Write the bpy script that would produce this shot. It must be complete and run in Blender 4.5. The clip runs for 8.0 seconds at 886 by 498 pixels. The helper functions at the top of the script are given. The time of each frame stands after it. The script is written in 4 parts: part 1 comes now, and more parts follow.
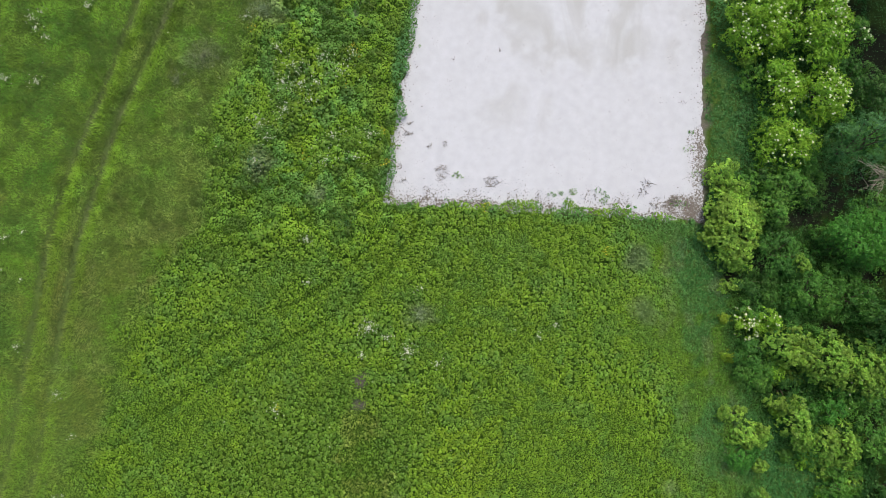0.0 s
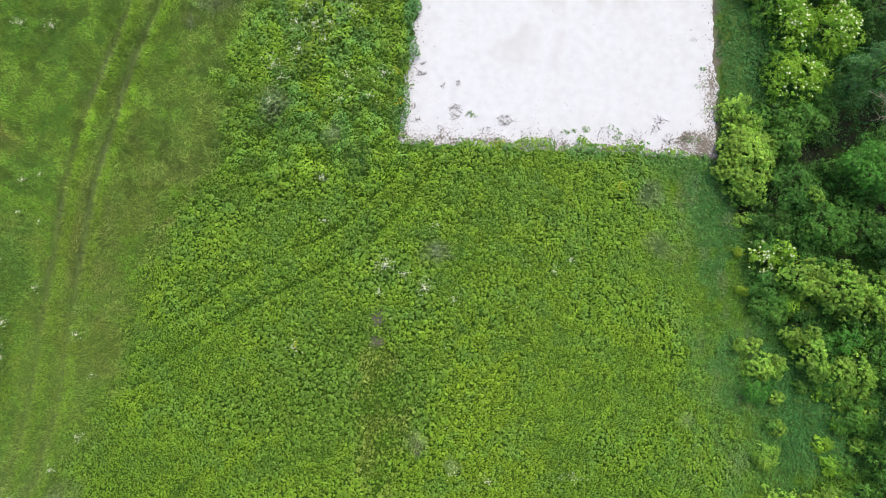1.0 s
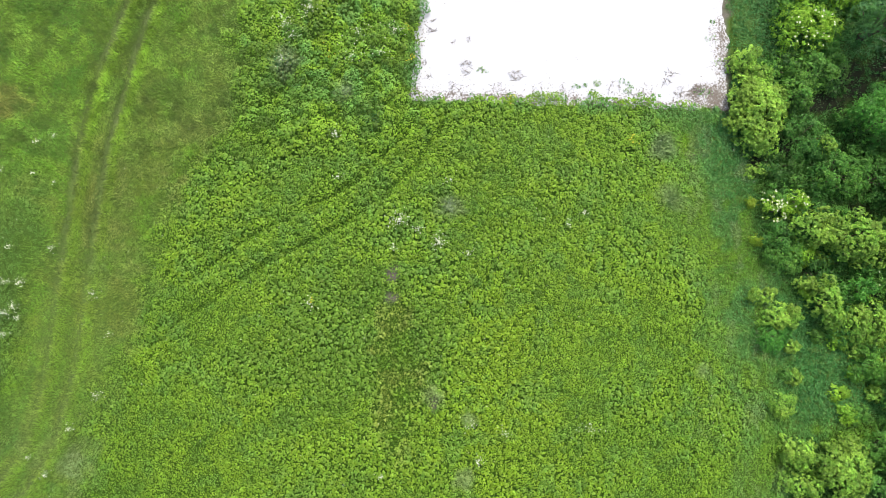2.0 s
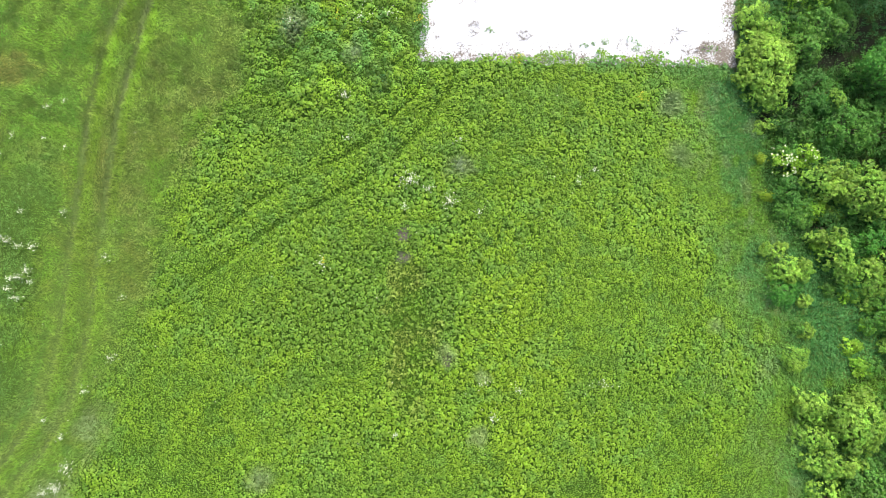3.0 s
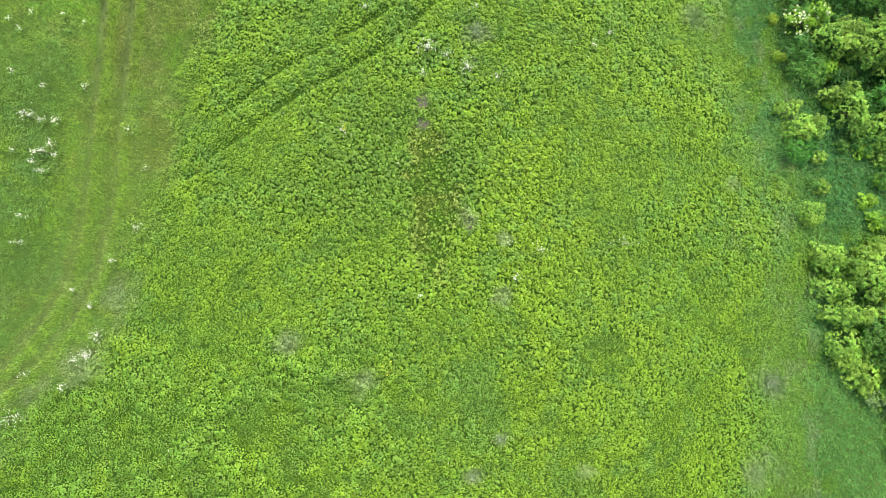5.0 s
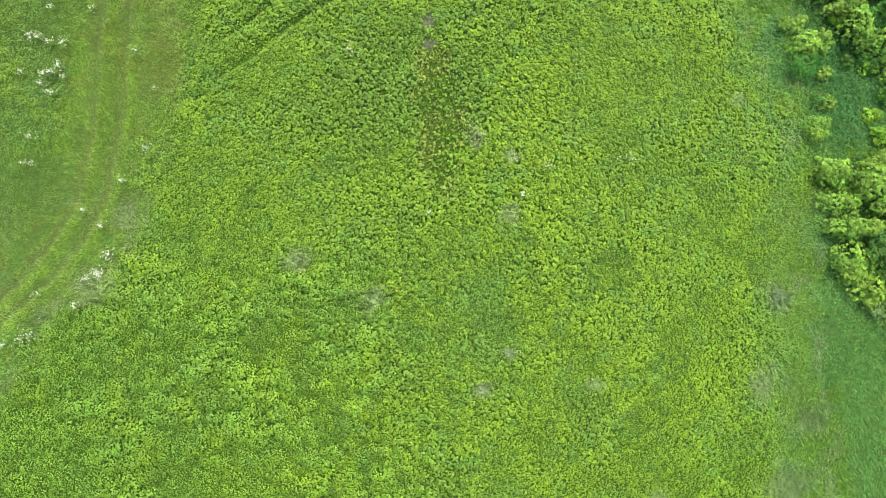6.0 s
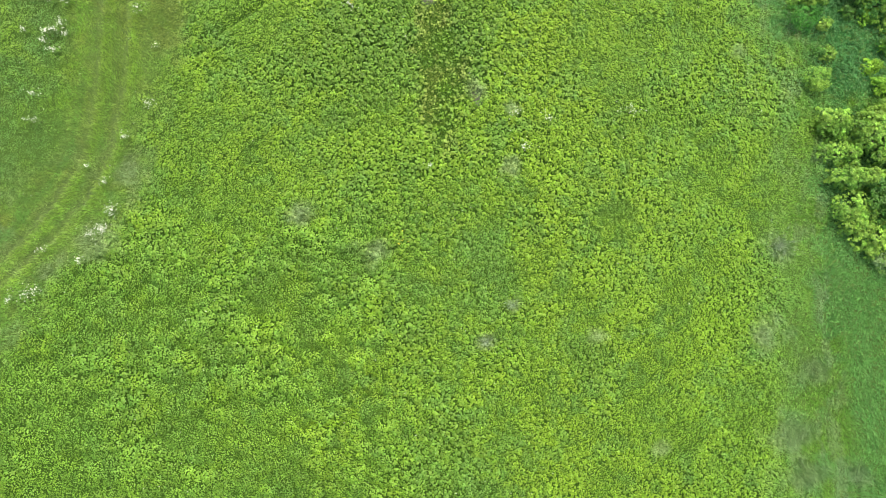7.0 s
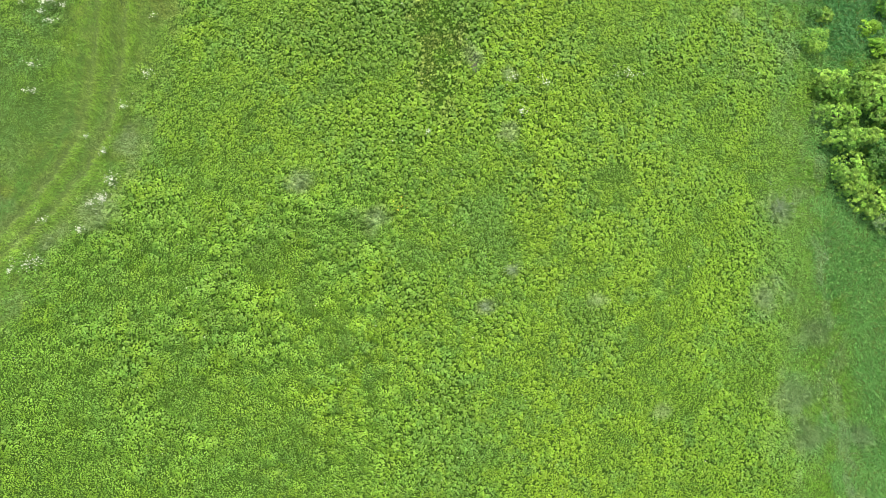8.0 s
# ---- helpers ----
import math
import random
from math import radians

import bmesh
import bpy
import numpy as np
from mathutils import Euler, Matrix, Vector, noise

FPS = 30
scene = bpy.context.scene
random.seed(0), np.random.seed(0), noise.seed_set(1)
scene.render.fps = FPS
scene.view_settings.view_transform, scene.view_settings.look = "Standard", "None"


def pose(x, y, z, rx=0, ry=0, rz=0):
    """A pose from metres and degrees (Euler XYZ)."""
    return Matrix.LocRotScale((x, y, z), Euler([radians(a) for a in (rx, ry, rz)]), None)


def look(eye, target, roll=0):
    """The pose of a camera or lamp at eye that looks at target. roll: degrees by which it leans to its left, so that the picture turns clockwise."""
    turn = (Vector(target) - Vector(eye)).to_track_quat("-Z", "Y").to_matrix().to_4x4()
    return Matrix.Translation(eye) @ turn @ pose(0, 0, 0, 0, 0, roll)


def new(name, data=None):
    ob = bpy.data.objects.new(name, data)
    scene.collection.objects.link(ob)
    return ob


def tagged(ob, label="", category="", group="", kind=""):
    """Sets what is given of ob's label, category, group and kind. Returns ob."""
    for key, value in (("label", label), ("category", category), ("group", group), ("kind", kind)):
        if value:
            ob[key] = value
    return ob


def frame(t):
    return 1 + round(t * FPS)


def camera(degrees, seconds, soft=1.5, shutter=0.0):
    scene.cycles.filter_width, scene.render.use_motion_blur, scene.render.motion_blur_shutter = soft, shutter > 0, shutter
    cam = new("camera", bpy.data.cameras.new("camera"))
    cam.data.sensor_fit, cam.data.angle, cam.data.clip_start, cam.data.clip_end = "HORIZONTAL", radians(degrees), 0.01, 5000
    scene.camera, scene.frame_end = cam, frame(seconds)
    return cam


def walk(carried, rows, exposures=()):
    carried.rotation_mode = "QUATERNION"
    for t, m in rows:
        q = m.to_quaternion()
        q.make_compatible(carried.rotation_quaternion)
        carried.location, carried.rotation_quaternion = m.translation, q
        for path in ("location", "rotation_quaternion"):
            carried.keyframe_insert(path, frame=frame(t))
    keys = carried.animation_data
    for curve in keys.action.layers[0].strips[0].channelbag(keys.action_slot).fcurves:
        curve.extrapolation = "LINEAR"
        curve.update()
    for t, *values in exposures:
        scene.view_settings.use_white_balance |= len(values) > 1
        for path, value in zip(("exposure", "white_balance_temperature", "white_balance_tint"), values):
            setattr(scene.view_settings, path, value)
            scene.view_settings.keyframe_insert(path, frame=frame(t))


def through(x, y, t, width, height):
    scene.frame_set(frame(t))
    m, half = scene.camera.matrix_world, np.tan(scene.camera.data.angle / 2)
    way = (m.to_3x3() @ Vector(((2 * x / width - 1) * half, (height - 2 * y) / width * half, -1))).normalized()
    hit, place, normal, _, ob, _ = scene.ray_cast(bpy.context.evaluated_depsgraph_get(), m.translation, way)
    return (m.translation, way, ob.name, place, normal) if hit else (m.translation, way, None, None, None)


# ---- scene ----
cam = camera(72.0, 8.0, 0.7)
PATH = [
    (0, (0.073, -0.591, 31.827), (0.822, 1.521, 0), 19.56),
    (0.5, (-0.324, -2.283, 31.809), (0.377, -0.362, 0), 19.68),
    (1, (-0.748, -3.820, 31.771), (-0.003, -1.741, 0), 18.98),
    (1.5, (-1.103, -5.104, 31.723), (-0.407, -2.954, 0), 16.75),
    (3, (-2.054, -8.295, 31.573), (-1.430, -6.168, 0), 13.89),
    (3.5, (-2.378, -9.466, 31.583), (-1.774, -7.431, 0), 13.71),
    (4, (-2.774, -10.993, 31.575), (-2.122, -9.071, 0), 15.53),
    (4.5, (-3.202, -12.944, 31.525), (-2.483, -10.988, 0), 16.60),
    (6, (-4.349, -18.802, 31.482), (-3.648, -17.349, 0), 21.22),
    (6.5, (-4.534, -20.332, 31.485), (-3.894, -18.944, 0), 19.96),
    (7, (-4.512, -21.161, 31.480), (-3.945, -19.756, 0), 16.95),
    (7.5, (-4.447, -21.932, 31.468), (-3.992, -20.504, 0), 12.38),
    (8, (-4.511, -22.884, 31.470), (-4.077, -21.512, 0), 11.84),
]
EXPOSURES = [(t, stops, 6780, 5) for t, stops in ((0.0, 0.49), (0.5, 0.63), (1.0, 0.81), (1.5, 0.99), (3.0, 1.38), (3.5, 1.48), (4.5, 1.51), (6.0, 1.46), (8.0, 1.46))]
walk(cam, [(t, look(*row)) for t, *row in PATH], EXPOSURES)

# ---- sky and sun: a bright overcast day ----
SUN_UP, SUN_ROUND = radians(58), radians(25)
world = bpy.data.worlds.new("overcast_sky")
scene.world = world
world.use_nodes = True
wn = world.node_tree.nodes
sky = wn.new("ShaderNodeTexSky")
sky.sky_type, sky.sun_disc = "NISHITA", False
sky.sun_elevation, sky.sun_rotation = SUN_UP, SUN_ROUND
sky.air_density, sky.dust_density, sky.ozone_density = 1.0, 6.0, 0.6
wn["Background"].inputs["Strength"].default_value = 0.15
world.node_tree.links.new(sky.outputs[0], wn["Background"].inputs["Color"])
sun = new("sun", bpy.data.lights.new("sun", "SUN"))
sun.data.energy, sun.data.angle, sun.data.color = 1.5, radians(25), (1.0, 0.95, 0.87)
sun_way = Vector((math.sin(SUN_ROUND) * math.cos(SUN_UP), math.cos(SUN_ROUND) * math.cos(SUN_UP), math.sin(SUN_UP)))
sun.matrix_world = look(sun_way * 60, (0, 0, 0))

# ---- noise and zones of the field ----
RNG = np.random.default_rng(7)
TABLE = RNG.random((64, 256, 256)).astype(np.float32)
LEVEL = -0.12


def lattice(x, y, size, seed):
    """Smooth noise from 0 to 1 with cells of that size in metres."""
    u, v = x / size + 91.7, y / size + 57.3
    i, j = np.floor(u).astype(int), np.floor(v).astype(int)
    a, b = u - i, v - j
    a, b = a * a * (3 - 2 * a), b * b * (3 - 2 * b)
    t = TABLE[seed % 64]
    i0, i1, j0, j1 = i % 256, (i + 1) % 256, j % 256, (j + 1) % 256
    return (t[i0, j0] * (1 - a) + t[i1, j0] * a) * (1 - b) + (t[i0, j1] * (1 - a) + t[i1, j1] * a) * b


def clouds(x, y, size, seed):
    return (lattice(x, y, size, seed) * 0.5 + lattice(x, y, size / 2.1, seed + 1) * 0.3 + lattice(x, y, size / 4.3, seed + 2) * 0.2)


def ramp(v, lo, hi):
    s = np.clip((v - lo) / (hi - lo), 0, 1)
    return s * s * (3 - 2 * s)


def blob(x, y, cx, cy, rx, ry, seed=5):
    """1 inside a ragged ellipse, 0 well outside."""
    wob = (clouds(x, y, 0.9, seed) - 0.5) * 1.3
    return ramp(1.25 - np.hypot((x - cx) / rx, (y - cy) / ry) + wob, 0, 0.55)


# edge of the tall herbs towards the mown grass: x by y
EDGE_Y = [-42, -26, -22.8, -19.8, -18.4, -15.2, -11.8, -9.8, -6.0, -3.1, 1.2, 5.6, 10.1, 14.6, 24]
EDGE_X = [-38, -29, -26.8, -24.9, -22.4, -19.9, -19.0, -17.4, -16.6, -15.9, -13.8, -11.4, -10.5, -9.1, -7]
# wheel ruts of the farm track: x by y
RUT_Y = [-24, -19, -17.2, -15.4, -13.4, -10.2, -6.4, -2.9, 1.8, 4.7, 7.6, 13.6, 24]
RUT_A = [-34, -27.5, -25.3, -23.6, -22.2, -21.25, -20.8, -20.25, -19.65, -19.05, -17.9, -15.82, -12.1]
RUT_B = [-32, -26.0, -23.6, -22.0, -20.8, -19.85, -19.35, -18.85, -18.15, -17.33, -16.5, -14.1, -10.4]
# old wheel lane through the herbs: y by x
LANE_X = [-17, -14.4, -12.3, -9.9, -6.8, -4.4, -2.1, -0.9, -0.2]
LANE_Y = [-9.2, -7.4, -6.1, -4.5, -3.1, -1.7, 0.3, 2.1, 3.6]
# near edge of the dull grass strip along the shrubs: x by y
STRIP_Y = [-42, -30.3, -25.3, -22.6, -16.7, -13.8, -9.2, -4.6, -3.2, -0.3, 2.7, 3.4, 22]
STRIP_X = [13.2, 13.2, 13.1, 14.2, 14.4, 14.7, 14.1, 13.4, 12.4, 11.8, 11.4, 14.6, 15.2]
WOOD_Y = [-42, -30, -24, -20.5, -14.6, -13.6, -10.4, -9.4, -4.8, -2, 2.7, 6, 22]
WOOD_X = [20, 20, 19.0, 17.0, 16.6, 20.8, 20.8, 17.5, 15.8, 15.9, 15.2, 16.6, 17.1]
COURT = [(-1.9, 4.25), (14.45, 3.25), (15.25, 27.0), (1.2, 27.3)]
GREY_SPOTS = [(-0.6, -22.9, 0.45), (-2.2, -24.7, 0.5), (-7.4, -19.6, 1.0), (13.5, -21.0, 1.1), (12.3, -25.6, 1.3), (13.1, -30.6, 1.4),
              (13.3, -33.2, 1.2), (16.3, -33.3, 0.8), (-0.1, -15.8, 0.6), (0.3, -12.8, 0.4), (-1.4, -11.7, 0.6), (12.5, -10.8, 0.7),
              (-11.75, 11.6, 1.2), (-8.6, 14.2, 1.1), (-8.9, 6.0, 1.0), (-5.6, 4.3, 0.7), (-0.4, -1.8, 0.9), (11.2, 1.0, 0.8), (11.4, -1.8, 0.9),
              (-21.6, -17.6, 1.5), (-24.2, -18.6, 1.2), (-20.0, -14.2, 1.0), (-11.0, -17.5, 0.8), (3.6, -24.9, 0.6), (-18.6, -4.6, 0.8), (14.6, -27.6, 1.2), (6.2, -31.0, 0.6)]
YELLOW_SPOTS = [(-4.0, 12.0, 0.8), (-9.0, 13.0, 0.5), (-6.5, 7.0, 1.4), (-2.2, 6.0, 0.35), (-2.3, 7.7, 0.4), (3.0, 3.9, 0.4), (-5.6, -24.5, 0.7),
                (2.2, -13.5, 1.0), (9.3, 1.4, 0.6), (10.6, -6.5, 1.2), (-6.0, -19.0, 0.5), (2.4, -9.0, 1.6), (1.0, -21.0, 1.6), (-3.0, -6.8, 0.6),
                (-13.7, 1.3, 0.5), (-22.6, -8.4, 0.7), (-18.9, -13.8, 0.5)]
DEEP_SPOTS = [(-5.6, -24.0, 1.1), (-11.0, -23.0, 1.2), (-8.3, -20.2, 1.2), (-13.5, -21.0, 1.4), (-16.0, -24.0, 1.2), (-1.8, -8.5, 1.0), (-10.5, -20.0, 1.0),
              (5.0, -18.6, 0.9), (3.0, -26.0, 1.2), (-4.5, -29.5, 1.6), (-12.5, -30.0, 1.5), (-18.0, -28.0, 1.6), (-9.0, -12.5, 1.0)]


def inside_court(x, y):
    """Metres from the court's border, positive inside."""
    deep = np.full(np.shape(x), 1e9)
    for (ax, ay), (bx, by) in zip(COURT, COURT[1:] + COURT[:1]):
        n = math.hypot(bx - ax, by - ay)
        deep = np.minimum(deep, ((bx - ax) * (y - ay) - (by - ay) * (x - ax)) / n)
    return deep


def rut_offset(x, y, rut):
    slope = (np.interp(y + 0.5, RUT_Y, rut) - np.interp(y - 0.5, RUT_Y, rut))
    return (x - np.interp(y, RUT_Y, rut)) / np.hypot(1, slope)


def lane_offset(x, y):
    slope = np.interp(x + 0.5, LANE_X, LANE_Y) - np.interp(x - 0.5, LANE_X, LANE_Y)
    off = (y - np.interp(x, LANE_X, LANE_Y)) / np.hypot(1, slope)
    return np.where((x < -17) | (x > -0.3), 9.0, off)


def tracks(x, y):
    """How far a wheel has pressed the ground: 1 in a rut."""
    wob = (clouds(x, y, 1.1, 11) - 0.5) * 0.25
    a, b = rut_offset(x, y, RUT_A) + wob, rut_offset(x, y, RUT_B) + wob
    fade = (0.45 + 0.55 * ramp(clouds(x, y, 3.0, 14), 0.3, 0.6)) * (0.7 + 0.3 * ramp(y, -6, 2))
    return np.maximum(np.exp(-((a / 0.20) ** 2)), np.exp(-((b / 0.20) ** 2))) * fade


def lanes(x, y):
    off = lane_offset(x, y) + (clouds(x, y, 1.2, 17) - 0.5) * 0.25
    worn = (0.6 + 0.4 * ramp(clouds(x, y, 1.6, 19), 0.36, 0.56)) * ramp(x, -17, -12.5)
    return np.maximum(0.9 * np.exp(-((off / 0.22) ** 2)), 0.75 * np.exp(-(((off - 1.55) / 0.18) ** 2))) * worn


def leafy_patch(x, y):
    """Rank leafy weeds west of the farm track."""
    wob = (clouds(x, y, 2.2, 21) - 0.5) * 1.2
    return ramp(-rut_offset(x, y, RUT_A) + wob, 0.7, 2.0) * ramp(2 - y, 0, 5) * ramp(y, -17, -13)


def hay_band(x, y):
    """Dry seeding grass on and east of the farm track."""
    wob = (clouds(x, y, 1.8, 22) - 0.5) * 1.6
    return ramp(rut_offset(x, y, RUT_A) + wob, -0.9, 0.3) * (0.2 + 0.8 * np.exp(-(((y + 1) / 5.5) ** 2)) + 0.3 * ramp(y, 4, 9))


def zones(x, y):
    """Shares of grass, strip, wood, herbs at a place."""
    wob = (clouds(x, y, 2.2, 21) - 0.5) * 3.0 + (lattice(x, y, 0.5, 23) - 0.5) * 0.8
    grass = ramp(np.interp(y, EDGE_Y, EDGE_X) - x + wob * 1.2, -1.3, 1.3)
    grass = grass * (1 - 0.75 * leafy_patch(x, y))
    strip = ramp(x - np.interp(y, STRIP_Y, STRIP_X) + wob * 1.5, -3.0, 2.8)
    wood = ramp(x - np.interp(y, WOOD_Y, WOOD_X) + wob * 0.5, -0.3, 0.8)
    return grass, strip, wood


def bare(x, y):
    """1 where soil shows."""
    v = np.maximum(np.maximum(blob(x, y, -3.48, -5.35, 0.34, 0.42, 31), blob(x, y, -3.5, -6.5, 0.3, 0.38, 32)), 0.8 * blob(x, y, -1.5, -12.0, 0.2, 0.5, 33))
    return np.maximum(v, 0.4 * blob(x, y, 12.7, 0.6, 0.5, 0.3, 35))


def shaded_gap(x, y):
    """1 in the gaps between the trees, whose shade is painted into floor and herbs."""
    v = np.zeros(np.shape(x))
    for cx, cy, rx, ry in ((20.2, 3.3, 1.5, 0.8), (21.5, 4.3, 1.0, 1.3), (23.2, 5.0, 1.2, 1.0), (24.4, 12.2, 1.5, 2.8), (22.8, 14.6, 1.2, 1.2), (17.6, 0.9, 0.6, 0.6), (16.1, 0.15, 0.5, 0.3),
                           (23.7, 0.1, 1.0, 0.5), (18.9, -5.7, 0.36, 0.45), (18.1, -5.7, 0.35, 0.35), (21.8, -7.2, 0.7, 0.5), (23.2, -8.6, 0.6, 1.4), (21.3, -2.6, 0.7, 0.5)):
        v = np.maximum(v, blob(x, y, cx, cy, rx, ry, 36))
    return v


def border(x, y):
    """1 on the sand and its soil rim."""
    d = inside_court(x, y)
    return ramp(d + 0.08 + 0.28 * ramp(x, 14.0, 14.5) + (clouds(x, y, 0.6, 37) - 0.5) * 0.5, -0.12, 0.1)


def blend(a, b, f):
    return a * (1 - f[:, None]) + b * f[:, None]


def spots(x, y, rows, seed):
    v = np.zeros(len(x))
    for k, (cx, cy, r) in enumerate(rows):
        near = np.hypot(x - cx, y - cy) < 2.6 * r
        d = np.hypot(x[near] - cx, (y[near] - cy) * 1.15) / r + (clouds(x[near], y[near], 0.9, seed + k % 3) - 0.5) * 1.6
        v[near] = np.maximum(v[near], ramp(1.3 - d, 0, 1.1))
    return v


def ground_height(x, y):
    z = LEVEL + (clouds(x, y, 5.0, 41) - 0.5) * 0.10 + (clouds(x, y, 0.8, 44) - 0.5) * 0.05
    z = z - 0.16 * tracks(x, y) - 0.17 * lanes(x, y)
    d = inside_court(x, y)
    flat = ramp(d, -1.0, 0.0)
    return z * (1 - flat) + (LEVEL - 0.03) * flat


# ---- materials ----
def material(name, rough=0.8, spec=0.3):
    m = bpy.data.materials.new(name)
    m.use_nodes = True
    b = m.node_tree.nodes["Principled BSDF"]
    b.inputs["Roughness"].default_value = rough
    b.inputs["Specular IOR Level"].default_value = spec
    return m, m.node_tree.nodes, m.node_tree.links, b


def noise_node(n, l, scale, detail=5, where=None):
    t = n.new("ShaderNodeTexNoise")
    t.inputs["Scale"].default_value, t.inputs["Detail"].default_value = scale, detail
    l.new(where, t.inputs["Vector"])
    return t


def position(n):
    return n.new("ShaderNodeNewGeometry").outputs["Position"]


def stops_node(n, l, fac, *stops):
    r = n.new("ShaderNodeValToRGB")
    e = r.color_ramp.elements
    for k, (p, c) in enumerate(stops):
        el = e[k] if k < 2 else e.new(p)
        el.position, el.color = p, (*c, 1)
    l.new(fac, r.inputs["Fac"])
    return r.outputs["Color"]


def mixed(n, l, fac, a, b, mode="MIX"):
    m = n.new("ShaderNodeMix")
    m.data_type, m.blend_type = "RGBA", mode
    if isinstance(fac, float):
        m.inputs[0].default_value = fac
    else:
        l.new(fac, m.inputs[0])
    for s, v in ((6, a), (7, b)):
        if isinstance(v, tuple):
            m.inputs[s].default_value = (*v, 1)
        else:
            l.new(v, m.inputs[s])
    return m.outputs[2]


def attribute(n, name):
    a = n.new("ShaderNodeAttribute")
    a.attribute_name = name
    return a


def bumped(n, l, b, height, strength, distance):
    u = n.new("ShaderNodeBump")
    u.inputs["Strength"].default_value, u.inputs["Distance"].default_value = strength, distance
    l.new(height, u.inputs["Height"])
    l.new(u.outputs["Normal"], b.inputs["Normal"])


def leaf_material(name, through=0.3, rough=0.5, spread=0.05):
    """Leaves: their own tint, varied leaf by leaf, and some light through them."""
    m, n, l, b = material(name, rough, 0.2)
    tint = attribute(n, "tint").outputs["Color"]
    h = n.new("ShaderNodeHueSaturation")
    geo = n.new("ShaderNodeNewGeometry")
    for k, (lo, hi) in ((0, (0.492, 0.508)), (2, (1 - spread, 1 + spread))):
        r = n.new("ShaderNodeMapRange")
        r.inputs["To Min"].default_value, r.inputs["To Max"].default_value = lo, hi
        l.new(geo.outputs["Random Per Island"], r.inputs["Value"])
        l.new(r.outputs[0], h.inputs[k])
    vein = noise_node(n, l, 38, 3, geo.outputs["Position"])
    l.new(mixed(n, l, 0.15, tint, vein.outputs["Fac"], "OVERLAY"), h.inputs["Color"])
    l.new(h.outputs[0], b.inputs["Base Color"])
    t = n.new("ShaderNodeBsdfTranslucent")
    l.new(h.outputs[0], t.inputs["Color"])
    s = n.new("ShaderNodeMixShader")
    s.inputs[0].default_value = through
    l.new(b.outputs[0], s.inputs[1])
    l.new(t.outputs[0], s.inputs[2])
    l.new(s.outputs[0], n["Material Output"].inputs["Surface"])
    return m


HERB_LEAF = leaf_material("herb_leaf", 0.3)
GRASS_BLADE = leaf_material("grass_blade", 0.25, 0.6, 0.16)
TREE_LEAF = leaf_material("tree_leaf", 0.3, 0.45, 0.15)


def ground_material():
    m, n, l, b = material("meadow_floor", 0.95, 0.1)
    p = position(n)
    big, fine = noise_node(n, l, 0.35, 6, p), noise_node(n, l, 16.0, 8, p)
    thatch = stops_node(n, l, fine.outputs["Fac"], (0.3, (0.014, 0.035, 0.005)), (0.55, (0.032, 0.075, 0.010)), (0.75, (0.06, 0.10, 0.02)))
    moss = stops_node(n, l, fine.outputs["Fac"], (0.3, (0.014, 0.035, 0.005)), (0.7, (0.05, 0.105, 0.012)))
    base = mixed(n, l, big.outputs["Fac"], thatch, moss)
    crumb = noise_node(n, l, 30.0, 6, p)
    soil = stops_node(n, l, crumb.outputs["Fac"], (0.3, (0.045, 0.040, 0.036)), (0.55, (0.105, 0.096, 0.088)), (0.8, (0.19, 0.18, 0.17)))
    # near-black floor colour that stands in for the shade between the trees
    wood_shade = stops_node(n, l, crumb.outputs["Fac"], (0.3, (0.003, 0.005, 0.003)), (0.6, (0.008, 0.011, 0.006)), (0.8, (0.018, 0.022, 0.012)))
    turf = stops_node(n, l, fine.outputs["Fac"], (0.3, (0.030, 0.060, 0.012)), (0.55, (0.066, 0.110, 0.024)), (0.75, (0.11, 0.145, 0.045)))
    base = mixed(n, l, attribute(n, "turf").outputs["Fac"], base, turf)
    open_soil = mixed(n, l, attribute(n, "soil").outputs["Fac"], base, soil)
    l.new(mixed(n, l, attribute(n, "wood_shade").outputs["Fac"], open_soil, wood_shade), b.inputs["Base Color"])
    bumped(n, l, b, crumb.outputs["Fac"], 0.6, 0.03)
    return m


